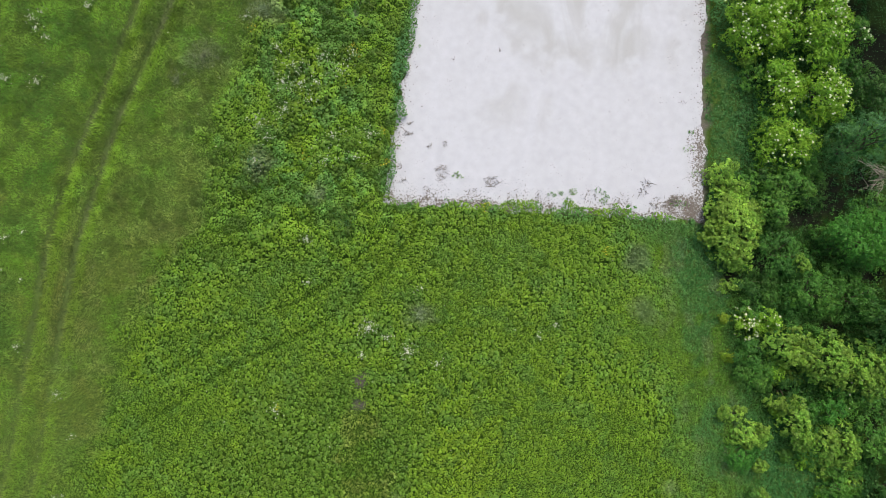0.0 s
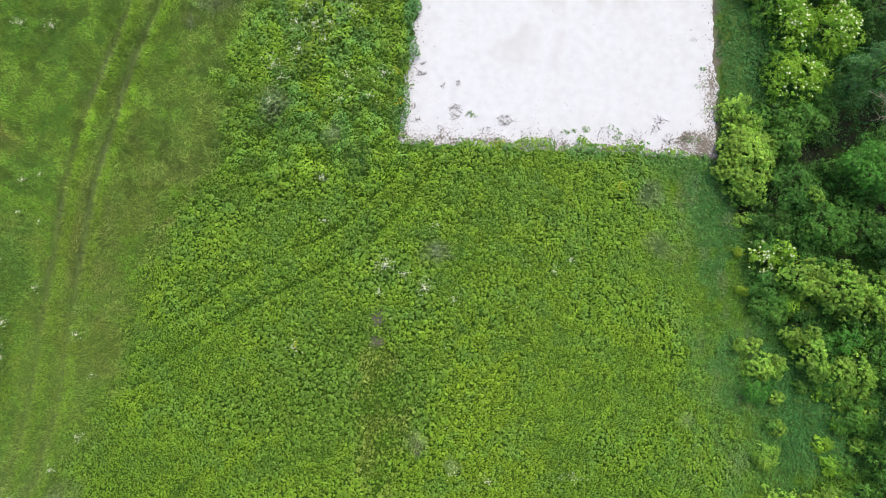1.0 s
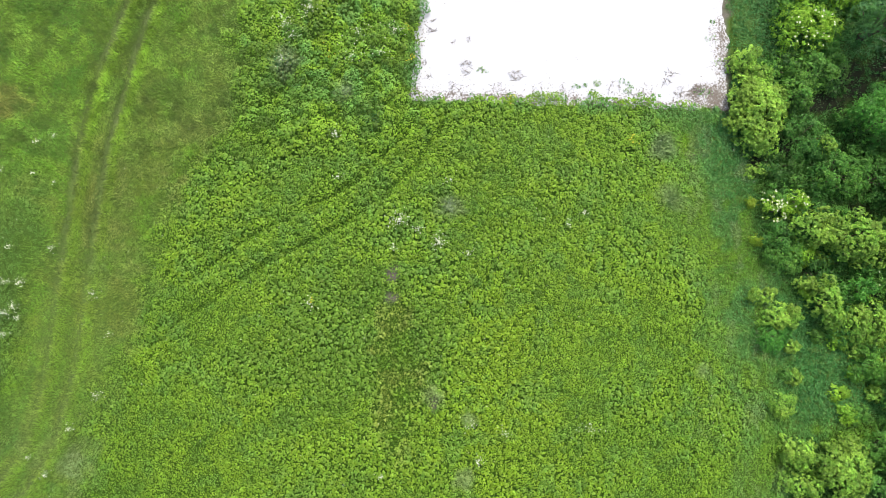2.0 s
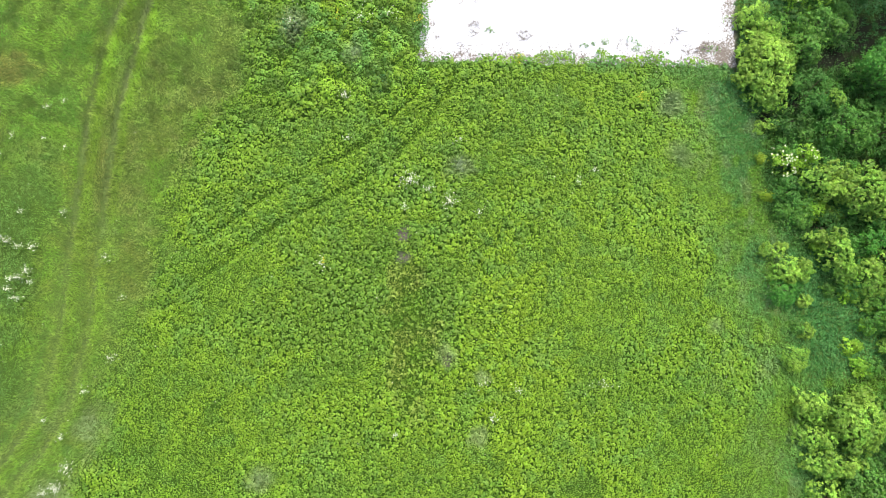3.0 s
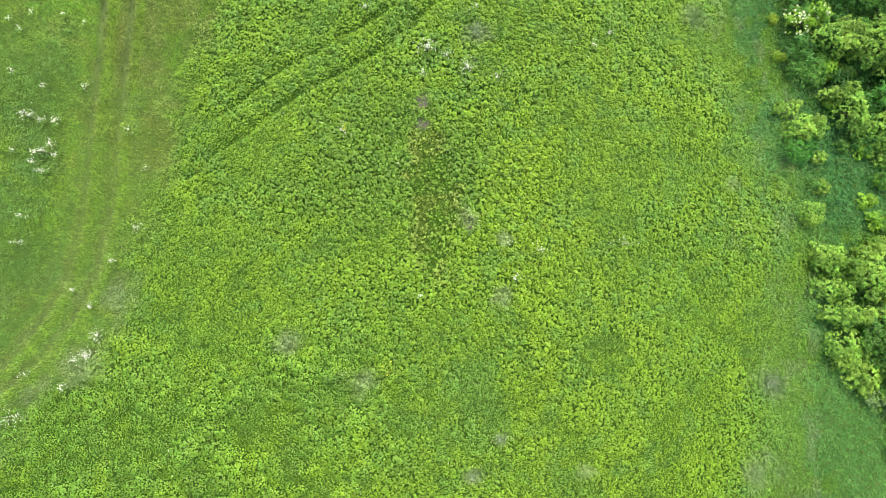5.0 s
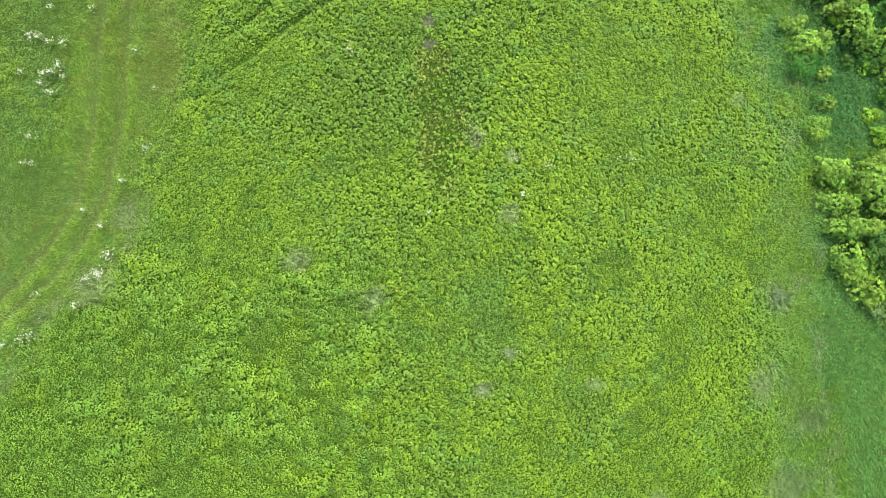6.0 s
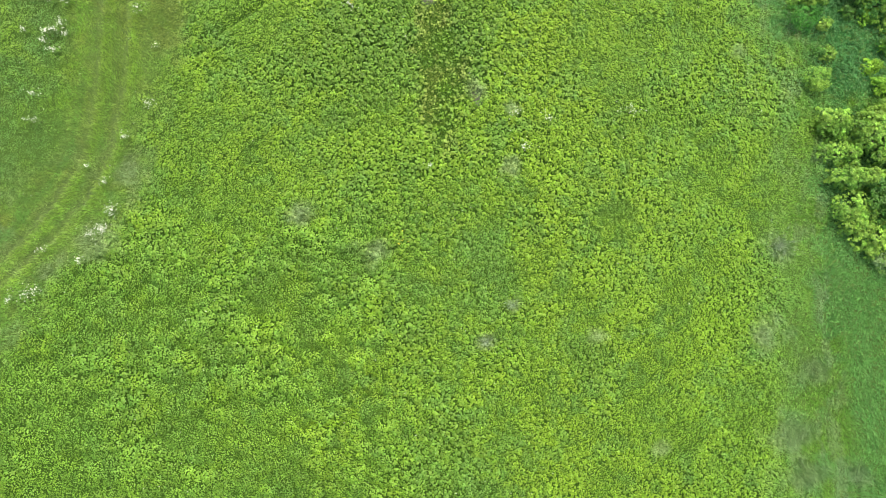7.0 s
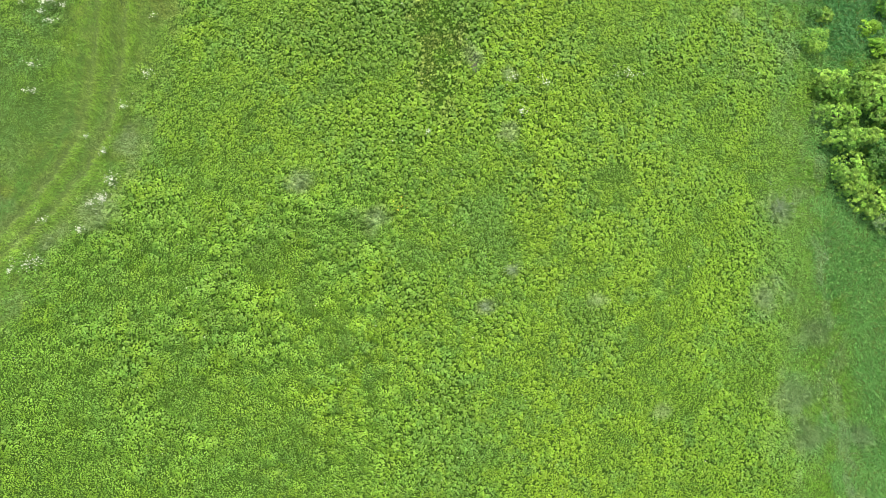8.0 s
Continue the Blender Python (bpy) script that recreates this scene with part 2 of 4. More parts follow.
def sand_material():
    m, n, l, b = material("pale_sand", 0.9, 0.2)
    p = position(n)
    stretch = n.new("ShaderNodeMapping")
    stretch.inputs["Scale"].default_value = (1.0, 0.45, 1.0)
    stretch.inputs["Rotation"].default_value = (0, 0, radians(-14))
    l.new(p, stretch.inputs["Vector"])
    damp, grain, drift = noise_node(n, l, 0.5, 6, stretch.outputs[0]), noise_node(n, l, 60, 4, p), noise_node(n, l, 2.2, 5, p)
    damp.inputs["Distortion"].default_value = 1.3
    wet = n.new("ShaderNodeMath")
    wet.operation = "MULTIPLY"
    l.new(attribute(n, "damp").outputs["Fac"], wet.inputs[0])
    l.new(stops_node(n, l, damp.outputs["Fac"], (0.36, (0.05, 0.05, 0.05)), (0.62, (1, 1, 1))), wet.inputs[1])
    dry = stops_node(n, l, drift.outputs["Fac"], (0.3, (0.350, 0.366, 0.421)), (0.7, (0.391, 0.407, 0.468)))
    sand = mixed(n, l, wet.outputs[0], dry, (0.305, 0.317, 0.340))
    sand = mixed(n, l, 0.12, sand, grain.outputs["Fac"], "OVERLAY")
    # dirt blown and trodden in from the border, in crumbs
    crumb, patch = noise_node(n, l, 12.0, 9, p), noise_node(n, l, 1.1, 5, p)
    edge = attribute(n, "dirt").outputs["Fac"]
    a = n.new("ShaderNodeMath")
    a.operation = "MULTIPLY_ADD"
    l.new(crumb.outputs["Fac"], a.inputs[0])
    a.inputs[1].default_value = 1.7
    l.new(edge, a.inputs[2])
    c = n.new("ShaderNodeMath")
    c.operation = "MULTIPLY_ADD"
    l.new(patch.outputs["Fac"], c.inputs[0])
    c.inputs[1].default_value = 0.9
    l.new(a.outputs[0], c.inputs[2])
    much = n.new("ShaderNodeMapRange")
    much.inputs["From Min"].default_value, much.inputs["From Max"].default_value = 1.70, 1.98
    l.new(c.outputs[0], much.inputs["Value"])
    dirt = stops_node(n, l, grain.outputs["Fac"], (0.34, (0.028, 0.024, 0.022)), (0.62, (0.17, 0.152, 0.142)))
    stain = n.new("ShaderNodeMapRange")
    stain.inputs["From Min"].default_value, stain.inputs["From Max"].default_value, stain.inputs["To Max"].default_value = 1.60, 1.95, 0.6
    l.new(c.outputs[0], stain.inputs["Value"])
    sand = mixed(n, l, stain.outputs[0], sand, (0.185, 0.178, 0.160))
    l.new(mixed(n, l, much.outputs[0], sand, dirt), b.inputs["Base Color"])
    bumped(n, l, b, grain.outputs["Fac"], 0.25, 0.01)
    return m


def bark_material(name, dark, light):
    m, n, l, b = material(name, 0.9, 0.2)
    p = position(n)
    f = noise_node(n, l, 14, 6, p)
    l.new(stops_node(n, l, f.outputs["Fac"], (0.3, dark), (0.7, light)), b.inputs["Base Color"])
    bumped(n, l, b, f.outputs["Fac"], 0.5, 0.02)
    return m


def petal_material(name, colour):
    m, n, l, b = material(name, 0.7, 0.2)
    f = noise_node(n, l, 70, 3, position(n))
    l.new(stops_node(n, l, f.outputs["Fac"], (0.3, tuple(0.75 * c for c in colour)), (0.6, colour)), b.inputs["Base Color"])
    return m


GROUND, SAND = ground_material(), sand_material()
BARK = bark_material("bark", (0.04, 0.034, 0.024), (0.11, 0.095, 0.065))
DEAD_WOOD = bark_material("dead_wood", (0.16, 0.14, 0.12), (0.42, 0.39, 0.35))
CREAM = petal_material("cream_blossom", (0.60, 0.66, 0.47))
WHITE = petal_material("white_blossom", (0.54, 0.59, 0.47))
DRY = petal_material("dry_stalk", (0.17, 0.15, 0.135))


# ---- mesh builders ----
def mesh_from(name, verts, faces_of, attrs=(), mat=None):
    """A mesh of equal faces (rows of faces_of corners of verts in order, or an index array)."""
    verts = np.asarray(verts, np.float32).reshape(-1, 3)
    idx = np.arange(len(verts)).reshape(-1, faces_of) if isinstance(faces_of, int) else np.asarray(faces_of)
    me = bpy.data.meshes.new(name)
    me.vertices.add(len(verts))
    me.vertices.foreach_set("co", verts.ravel())
    me.loops.add(idx.size)
    me.loops.foreach_set("vertex_index", idx.ravel().astype(np.int32))
    me.polygons.add(len(idx))
    me.polygons.foreach_set("loop_start", np.arange(0, idx.size, idx.shape[1], dtype=np.int32))
    for key, kind, values in attrs:
        a = me.attributes.new(key, kind, "POINT")
        values = np.asarray(values, np.float32)
        if kind == "FLOAT_COLOR":
            values = np.concatenate([values, np.ones((len(values), 1), np.float32)], 1)
            a.data.foreach_set("color", values.ravel())
        else:
            a.data.foreach_set("value", values.ravel())
    me.update(calc_edges=True)
    if mat:
        me.materials.append(mat)
    return me


def unit(v):
    return v / np.maximum(np.linalg.norm(v, axis=-1, keepdims=True), 1e-9)


def leaves(rng, centre, normal, tint, size, count, tilt=(-0.1, 0.7), wide=0.36, droop=0.12, simple=False, loose=0.3):
    """Rosettes of count leaves round each centre: corner rows (four a leaf) and their tints."""
    n = len(centre)
    ref = np.where(np.abs(normal[:, 2:3]) > 0.9, (1.0, 0, 0), (0, 0, 1.0))
    t1 = unit(np.cross(normal, ref))
    t2 = np.cross(normal, t1)
    ang = (np.arange(count) * 2.4)[None] + rng.uniform(0, 6.28, (n, 1)) + rng.normal(0, 0.35, (n, count))
    inner = np.linspace(0, 1, count)[None] * np.ones((n, 1))
    tl = tilt[0] + (tilt[1] - tilt[0]) * inner + rng.normal(0, 0.16, (n, count))
    ln = (size[:, None] * (1.05 - 0.45 * inner) * rng.uniform(0.5, 1.3, (n, count)))[..., None]
    ca, sa = np.cos(ang)[..., None], np.sin(ang)[..., None]
    flat = ca * t1[:, None] + sa * t2[:, None]
    side = -sa * t1[:, None] + ca * t2[:, None]
    way = np.cos(tl)[..., None] * flat + np.sin(tl)[..., None] * normal[:, None]
    up = np.cross(way, side)
    up = np.where((up * normal[:, None]).sum(-1, keepdims=True) < 0, -up, up)
    c = centre[:, None] + rng.normal(0, 1, (n, count, 3)) * (size[:, None, None] * np.array((loose, loose, loose / 2)))
    roll = rng.normal(0, 0.35, (n, count, 1))
    side = side * np.cos(roll) + up * np.sin(roll)
    root = c + way * 0.12 * ln
    tip = c + way * ln - normal[:, None] * droop * ln
    mid = c + way * 0.52 * ln + up * 0.05 * ln
    if simple:
        end = c + way * 0.82 * ln - normal[:, None] * droop * 0.7 * ln
        v = np.stack([root, end + side * wide * ln, end - side * wide * ln], 2)
    else:
        v = np.stack([root, mid + side * wide * ln, tip, mid - side * wide * ln], 2)
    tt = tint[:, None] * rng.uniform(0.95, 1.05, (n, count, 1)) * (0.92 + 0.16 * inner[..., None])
    return v.reshape(-1, 3), np.repeat(tt.reshape(-1, 3), v.shape[2], 0)


LEAF_OUTLINE = np.array([(-0.50, 0.0, 0.0), (-0.24, 0.88, -1.0), (0.24, 0.74, -1.2), (0.54, 0.0, -0.5), (0.24, -0.74, -1.2), (-0.24, -0.88, -1.0)])


def broad_leaves(rng, centre, normal, tint, size, wide, way, round_tip, fold=0.16):
    """One broad leaf at each centre, folded along its midrib; where round_tip, with a fuller outline: corners, triangles, tints."""
    flat = np.stack([np.cos(way), np.sin(way), 0 * way], 1)
    along = unit(flat - normal * (flat * normal).sum(1, keepdims=True))
    side = np.cross(normal, along)
    vs, fs, ts, first = [], [], [], 0
    for pick, outline, triangles in ((round_tip, LEAF_OUTLINE, [(0, 1, 2), (0, 2, 3), (0, 3, 4), (0, 4, 5)]),
                                     (~round_tip, LEAF_OUTLINE[[0, 1, 3, 5]] * (1, 1.15, 1), [(0, 1, 2), (0, 2, 3)])):
        n, k = int(pick.sum()), len(outline)
        out = outline[None] * rng.uniform(0.82, 1.18, (n, k, 1))
        ln, wd, up = ((m[pick][:, None] * d[pick])[:, None] for m, d in ((size, along), (size * wide, side), (size * fold, normal)))
        vs.append((centre[pick][:, None] + out[..., :1] * ln + out[..., 1:2] * wd + out[..., 2:] * up).reshape(-1, 3))
        fs.append((np.array(triangles)[None] + k * np.arange(n)[:, None, None] + first).reshape(-1, 3))
        ts.append(np.repeat(tint[pick], k, 0))
        first += n * k
    return np.concatenate(vs), np.concatenate(fs), np.concatenate(ts)


def blades(rng, base, tint, height, count, lean, bend, width=0.011):
    """Tufts of count narrow blades (three corners a blade)."""
    n = len(base)
    ang = rng.uniform(0, 6.28, (n, count))
    out = np.stack([np.cos(ang), np.sin(ang), np.zeros_like(ang)], -1)
    foot = base[:, None] + out * rng.uniform(0, 0.10, (n, count, 1))
    ln = height[:, None, None] * rng.uniform(0.6, 1.25, (n, count, 1))
    tilt = rng.uniform(0.25, 1.0, (n, count, 1)) * lean
    way = out * tilt + bend[:, None] + np.array((0, 0, 1.0))
    way = unit(way)
    side = unit(np.cross(way, out + np.array((0.01, 0.02, 0.3))))
    w = np.reshape(width * np.ones(n), (n, 1, 1)) * rng.uniform(0.7, 1.4, (n, count, 1))
    v = np.stack([foot - side * w, foot + side * w, foot + way * ln], 2)
    tt = tint[:, None] * rng.uniform(0.86, 1.14, (n, count, 1))
    return v.reshape(-1, 3), np.repeat(tt.reshape(-1, 3), 3, 0)


def part(name, me, parent, label=""):
    ob = new(name, me)
    ob.parent = parent
    if label:
        tagged(ob, label)
    return ob


def tube(points, radii, sides=6):
    """Corners and quads of a bent tapered tube through points."""
    pts = np.asarray(points, float)
    way = unit(np.gradient(pts, axis=0))
    a = unit(np.cross(way, np.array((0.31, 0.93, 0.2))))
    b = np.cross(way, a)
    ang = np.linspace(0, 2 * np.pi, sides, endpoint=False)
    ring = pts[:, None] + np.asarray(radii)[:, None, None] * (np.cos(ang)[None, :, None] * a[:, None] + np.sin(ang)[None, :, None] * b[:, None])
    k, s = np.meshgrid(np.arange(len(pts) - 1), np.arange(sides), indexing="ij")
    s2 = (s + 1) % sides
    quads = np.stack([k * sides + s, k * sides + s2, (k + 1) * sides + s2, (k + 1) * sides + s], -1).reshape(-1, 4)
    return ring.reshape(-1, 3), quads


# ---- ground ----
def stretched(lo, hi, step):
    """Even steps from lo to hi and ever wider ones out to two kilometres."""
    mid = np.arange(lo, hi + step / 2, step)
    far = step * np.cumsum(1.35 ** np.arange(1, 28))
    far = far[far < 2000]
    return np.concatenate([lo - far[::-1], mid, hi + far])


def sheet(xs, ys):
    gx, gy = np.meshgrid(xs, ys)
    i, j = np.meshgrid(np.arange(len(xs) - 1), np.arange(len(ys) - 1))
    w = len(xs)
    quads = np.stack([j * w + i, j * w + i + 1, (j + 1) * w + i + 1, (j + 1) * w + i], -1).reshape(-1, 4)
    return gx.ravel(), gy.ravel(), quads


gx, gy, quads = sheet(stretched(-31, 26, 0.36), stretched(-40, 20, 0.36))
gz = ground_height(gx, gy)
soil = np.maximum(np.maximum(bare(gx, gy), border(gx, gy)), (0.2 + 0.2 * ramp(gy, 0, 4)) * tracks(gx, gy) * ramp(clouds(gx, gy, 2.0, 51), 0.3, 0.5))
# where tree shade is painted into the floor: full in gaps, half under the wood
wood_shade = np.maximum(shaded_gap(gx, gy), 0.5 * zones(gx, gy)[2] * (1 - ramp(gx, 25, 29)))
turf = np.maximum(np.maximum(zones(gx, gy)[0], spots(gx, gy, GREY_SPOTS, 71)), 0.8 * zones(gx, gy)[1] * (1 - zones(gx, gy)[2]))
ground = new("ground", mesh_from("ground", np.stack([gx, gy, gz], 1), quads, [("soil", "FLOAT", soil), ("wood_shade", "FLOAT", wood_shade), ("turf", "FLOAT", turf)], GROUND))
tagged(ground, "dark meadow floor of thatch, moss and bare soil", "ground", kind="structure")

# ---- pale sand court ----
gx, gy, quads = sheet(np.arange(-3, 16.2, 0.12), np.arange(2.6, 28.2, 0.12))
deep = inside_court(gx, gy) + 0.42 - 0.05 * ramp(gx, 13.0, 14.4) + (clouds(gx, gy, 0.55, 55) - 0.5) * 0.6 + (clouds(gx, gy, 2.5, 58) - 0.5) * 0.35
gz = LEVEL - 0.07 + 0.07 * ramp(deep, -0.02, 0.22) + (clouds(gx, gy, 0.7, 61) - 0.5) * 0.02 * ramp(deep, 0.1, 0.6)
keep = (deep[quads] > -0.1).all(1)
true_deep = inside_court(gx, gy)
south = gy - np.interp(gx, [-1.9, 14.45], [4.25, 3.25])
east = np.interp(gy, [3.25, 27], [14.45, 15.25]) - gx
dirt = 0.34 * np.exp(-np.maximum(true_deep + 0.1, 0) / 0.30) + 0.30 * np.exp(-np.maximum(south, 0) / 0.75)
dirt += 0.34 * blob(gx, gy, 14.3, 6.4, 0.5, 1.8, 63) + 0.42 * blob(gx, gy, 13.7, 3.9, 1.2, 0.6, 65)
damp = ramp(gy, 9.5, 12.5) * blob(gx, gy, 8.6, 15.5, 5.0, 4.2, 67) + 0.45 * blob(gx, gy, 4.6, 8.9, 1.6, 1.3, 69) + 0.18
used, where = np.unique(quads[keep], return_inverse=True)
court = new("sand_court", mesh_from("sand_court", np.stack([gx, gy, gz], 1)[used], where.reshape(-1, 4),
                                    [("dirt", "FLOAT", (np.minimum(dirt, 0.54) + 0.12 * blob(gx, gy, 14.1, 3.6, 0.7, 0.35, 66))[used]), ("damp", "FLOAT", np.clip(damp, 0, 1)[used])], SAND))
tagged(court, "pale white sand court with dirty weedy edges", "sand court", kind="structure")

# ---- tints of the field ----
LIME, FRESH, MID, DEEP = (np.array(c) for c in ((0.178, 0.308, 0.023), (0.148, 0.274, 0.026), (0.116, 0.230, 0.031), (0.048, 0.138, 0.028)))
BLUE, BROWN, GREY, GOLD, HAY, STRAW, RANK, GAP_SHADE = (np.array(c) for c in ((0.082, 0.236, 0.086), (0.19, 0.215, 0.055), (0.235, 0.295, 0.185), (0.185, 0.300, 0.020), (0.205, 0.278, 0.080), (0.250, 0.255, 0.105), (0.098, 0.205, 0.062), (0.026, 0.066, 0.018)))


def field_tint(rng, x, y):
    grass, strip, wood = zones(x, y)
    big, mid, small = clouds(x, y, 6.0, 1), clouds(x, y, 1.7, 4), clouds(x, y, 0.55, 7)
    lively = (big - 0.5) * 1.0 + (mid - 0.5) * 1.0 + 0.48 + 0.24 * ramp(x, -4, 4) * ramp(-y, -2, 6) + 0.50 * np.exp(-(((x - 1.9 - 0.05 * (y + 9)) / 1.2) ** 2)) * ramp(-y, 5, 8)
    t = blend(np.tile(MID, (len(x), 1)), FRESH, ramp(lively, 0.05, 0.5))
    t = blend(t, LIME, ramp(lively, 0.45, 1.0))
    t = blend(t, DEEP, 0.45 * ramp(small + (mid - 0.5), 0.6, 0.85))
    kind = clouds(x, y, 0.8, 27)
    t = blend(t, np.array((0.12, 0.25, 0.05)), 0.5 * ramp(kind, 0.56, 0.68))
    t = blend(t, LIME * 1.05, 0.45 * ramp(-kind, -0.44, -0.34))
    t = blend(t, BLUE * 0.9, 0.5 * ramp(-x, 2, 4) * ramp(y, 2, 5) * (1 - grass) * ramp(clouds(x, y, 1.1, 32), 0.47, 0.6))
    t = blend(t, BLUE * 0.85, 0.8 * blob(x, y, -1.35, 10.3, 0.5, 2.6, 34))
    t = blend(t, BLUE * 0.8, 0.7 * ramp(inside_court(x, y), -1.1, -0.3) * ramp(clouds(x, y, 1.4, 38), 0.38, 0.55))
    t = blend(t, MID * 0.87, 0.7 * blob(x, y, -6, -8.8, 5.0, 4.0, 42))
    t = blend(t, MID * 1.3, 0.5 * ramp(-x, 4, 9) * ramp(-y, 15, 19) * ramp(clouds(x, y, 2.0, 56), 0.35, 0.6))
    west = ramp(-x, 7, 10) * ramp(y, -2, 4)
    t = blend(t, MID, 0.35 * west)
    t = blend(t, np.array((0.225, 0.280, 0.064)), 0.75 * blob(x, y, -3.3, -10.3, 1.3, 4.4, 9) * ramp(mid, 0.28, 0.55))
    t = blend(t, MID * 1.45, 0.6 * grass)
    track = hay_band(x, y) * grass
    t = blend(t, HAY, np.maximum((0.44 - 0.3 * ramp(y, -1, 4)) * grass * ramp(clouds(x, y, 1.9, 25), 0.35, 0.6), 0.85 * track * ramp(clouds(x, y, 1.9, 25), 0.22, 0.5)))
    t = blend(t, STRAW, 0.6 * track * ramp(clouds(x, y, 1.2, 33), 0.42, 0.6))
    t = blend(t, STRAW * (1.0, 0.8, 0.8), 0.7 * blob(x, y, -24.3, 4.4, 2.0, 1.1, 52))
    t = blend(t, RANK, 0.75 * leafy_patch(x, y) * ramp(mid, 0.3, 0.55))
    t = blend(t, BROWN, (0.45 - 0.25 * ramp(y, -1, 4)) * grass * ramp(clouds(x, y, 0.9, 30), 0.5, 0.62))
    t = blend(t, DEEP * 1.35, (0.4 + 0.15 * ramp(y, 3, 6)) * grass * (1 - 0.75 * track) * ramp(clouds(x, y, 1.0, 29), 0.48, 0.62))
    t = blend(t, GREY * 0.9, 0.55 * grass * ramp(-y, 11, 15) * ramp(clouds(x, y, 1.3, 60), 0.46, 0.58))
    t = blend(t, DEEP * 1.5, 0.5 * grass * ramp(-y, 11, 15) * ramp(clouds(x, y, 0.8, 59), 0.5, 0.6))
    t = blend(t, BLUE, (0.55 + 0.3 * ramp(y, -18, -10)) * strip * ramp(mid + 0.2 * strip, 0.42, 0.66))
    t = blend(t, np.array((0.136, 0.295, 0.090)), 0.75 * strip * ramp(-y, 14, 19))
    t = blend(t, FRESH * 1.05, 0.75 * strip * (1 - wood) * ramp(clouds(x, y, 1.9, 18) + 0.12 * ramp(15.5 - x, 0, 2), 0.50, 0.62) * ramp(-y, -4, 0) * ramp(17 - x, 0, 1.5))
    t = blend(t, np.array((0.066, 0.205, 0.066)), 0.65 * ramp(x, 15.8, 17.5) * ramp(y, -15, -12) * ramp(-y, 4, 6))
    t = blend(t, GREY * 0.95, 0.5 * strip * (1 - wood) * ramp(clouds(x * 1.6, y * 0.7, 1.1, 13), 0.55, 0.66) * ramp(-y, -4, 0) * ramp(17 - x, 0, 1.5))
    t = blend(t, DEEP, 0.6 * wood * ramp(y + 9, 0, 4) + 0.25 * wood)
    # shade of the tree gaps, put into the tint of the herbs there
    t = blend(t, GAP_SHADE, 0.9 * shaded_gap(x, y))
    t = blend(t, GREY, 0.55 * spots(x, y, GREY_SPOTS, 71))
    t = blend(t, GOLD, 0.32 * spots(x, y, YELLOW_SPOTS, 75))
    t = blend(t, MID * 0.9, 0.7 * spots(x, y, DEEP_SPOTS, 79))
    stripe = np.maximum(np.exp(-(((rut_offset(x, y, RUT_A) - 0.52) / 0.32) ** 2)), np.exp(-(((rut_offset(x, y, RUT_B) - 0.5) / 0.30) ** 2)))
    bend = np.minimum(np.abs(rut_offset(x, y, RUT_A)), np.abs(rut_offset(x, y, RUT_B)))
    t = blend(t, HAY, 0.5 * np.exp(-((bend / 0.34) ** 2)) * ramp(-y, 6, 11))
    t = blend(t, DEEP * 1.3, 0.5 * np.exp(-(((bend - 0.62) / 0.2) ** 2)) * ramp(-y, 6, 11))
    t = blend(t, np.array((0.205, 0.345, 0.046)), 0.95 * stripe * grass * (0.68 + 0.32 * ramp(y, -3, 4)))
    t = blend(t, np.array((0.070, 0.095, 0.034)), 0.85 * ramp(tracks(x, y), 0.15, 0.6) * ramp(y, -7, -1))
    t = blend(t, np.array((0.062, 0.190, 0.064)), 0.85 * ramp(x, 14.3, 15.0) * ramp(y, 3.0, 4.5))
    tone = 1 + 0.44 * lumpiness(x, y) * domes(x, y, 0.21, 46)[3] + 0.5 * domes(x, y, 0.72, 40)[3] * np.maximum(rank_growth(x, y) * (0.6 + 0.9 * ramp(y, -2, 2)), 0.25 * grass)
    t = t * (1 - np.outer(0.05 * ramp(x, 3, 11), (1, 0, 0)))
    return t * (0.81, 0.835, 0.71) * tone[:, None] * rng.normal(1.0, 0.05, (len(x), 1)).clip(0.7, 1.4)


def rank_growth(x, y):
    """1 where the herbs grow rankest, in big clumps."""
    return np.maximum(np.maximum(ramp(-x, 4, 9) * ramp(-y, 15, 19), ramp(-x, 0, 3) * ramp(y, -0.5, 3)), 0.6 * leafy_patch(x, y))


def domes(x, y, cell, seed):
    """Rounded clumps of about that size: height 0 to 1 and the way outwards from each clump's middle, and a tone of its own."""
    i, j = np.floor(x / cell).astype(int), np.floor(y / cell).astype(int)
    best, ox, oy, tone = (np.zeros(len(x)) for _ in range(4))
    for a in (-1, 0, 1):
        for b in (-1, 0, 1):
            u, v = (i + a) % 256, (j + b) % 256
            px, py = (i + a + TABLE[seed, u, v]) * cell, (j + b + TABLE[seed + 1, u, v]) * cell
            reach = cell * (0.55 + 0.5 * TABLE[seed + 2, u, v])
            dx, dy = (x - px) / reach, (y - py) / reach
            d = (1 - dx * dx - dy * dy) * (0.6 + 0.4 * TABLE[seed + 3, u, v])
            near = d > best
            ox, oy, tone = np.where(near, dx, ox), np.where(near, dy, oy), np.where(near, TABLE[seed + 4, u, v] - 0.5, tone)
            best = np.where(near, d, best)
    return best, ox, oy, tone


def lumpiness(x, y):
    """How strongly the herbs stand in separate clumps: less along the shrubs and to the south-east."""
    return 1.04 - 0.38 * zones(x, y)[1] * (1 - 0.9 * ramp(x, 15.8, 17.2)) - 0.22 * ramp(x, 2, 7) - 0.14 * ramp(-y, 14, 20) * (0.4 + 0.6 * ramp(x, -4, 2)) - 0.16 * ramp(-x, 6, 12) * ramp(-y, -3, 2)


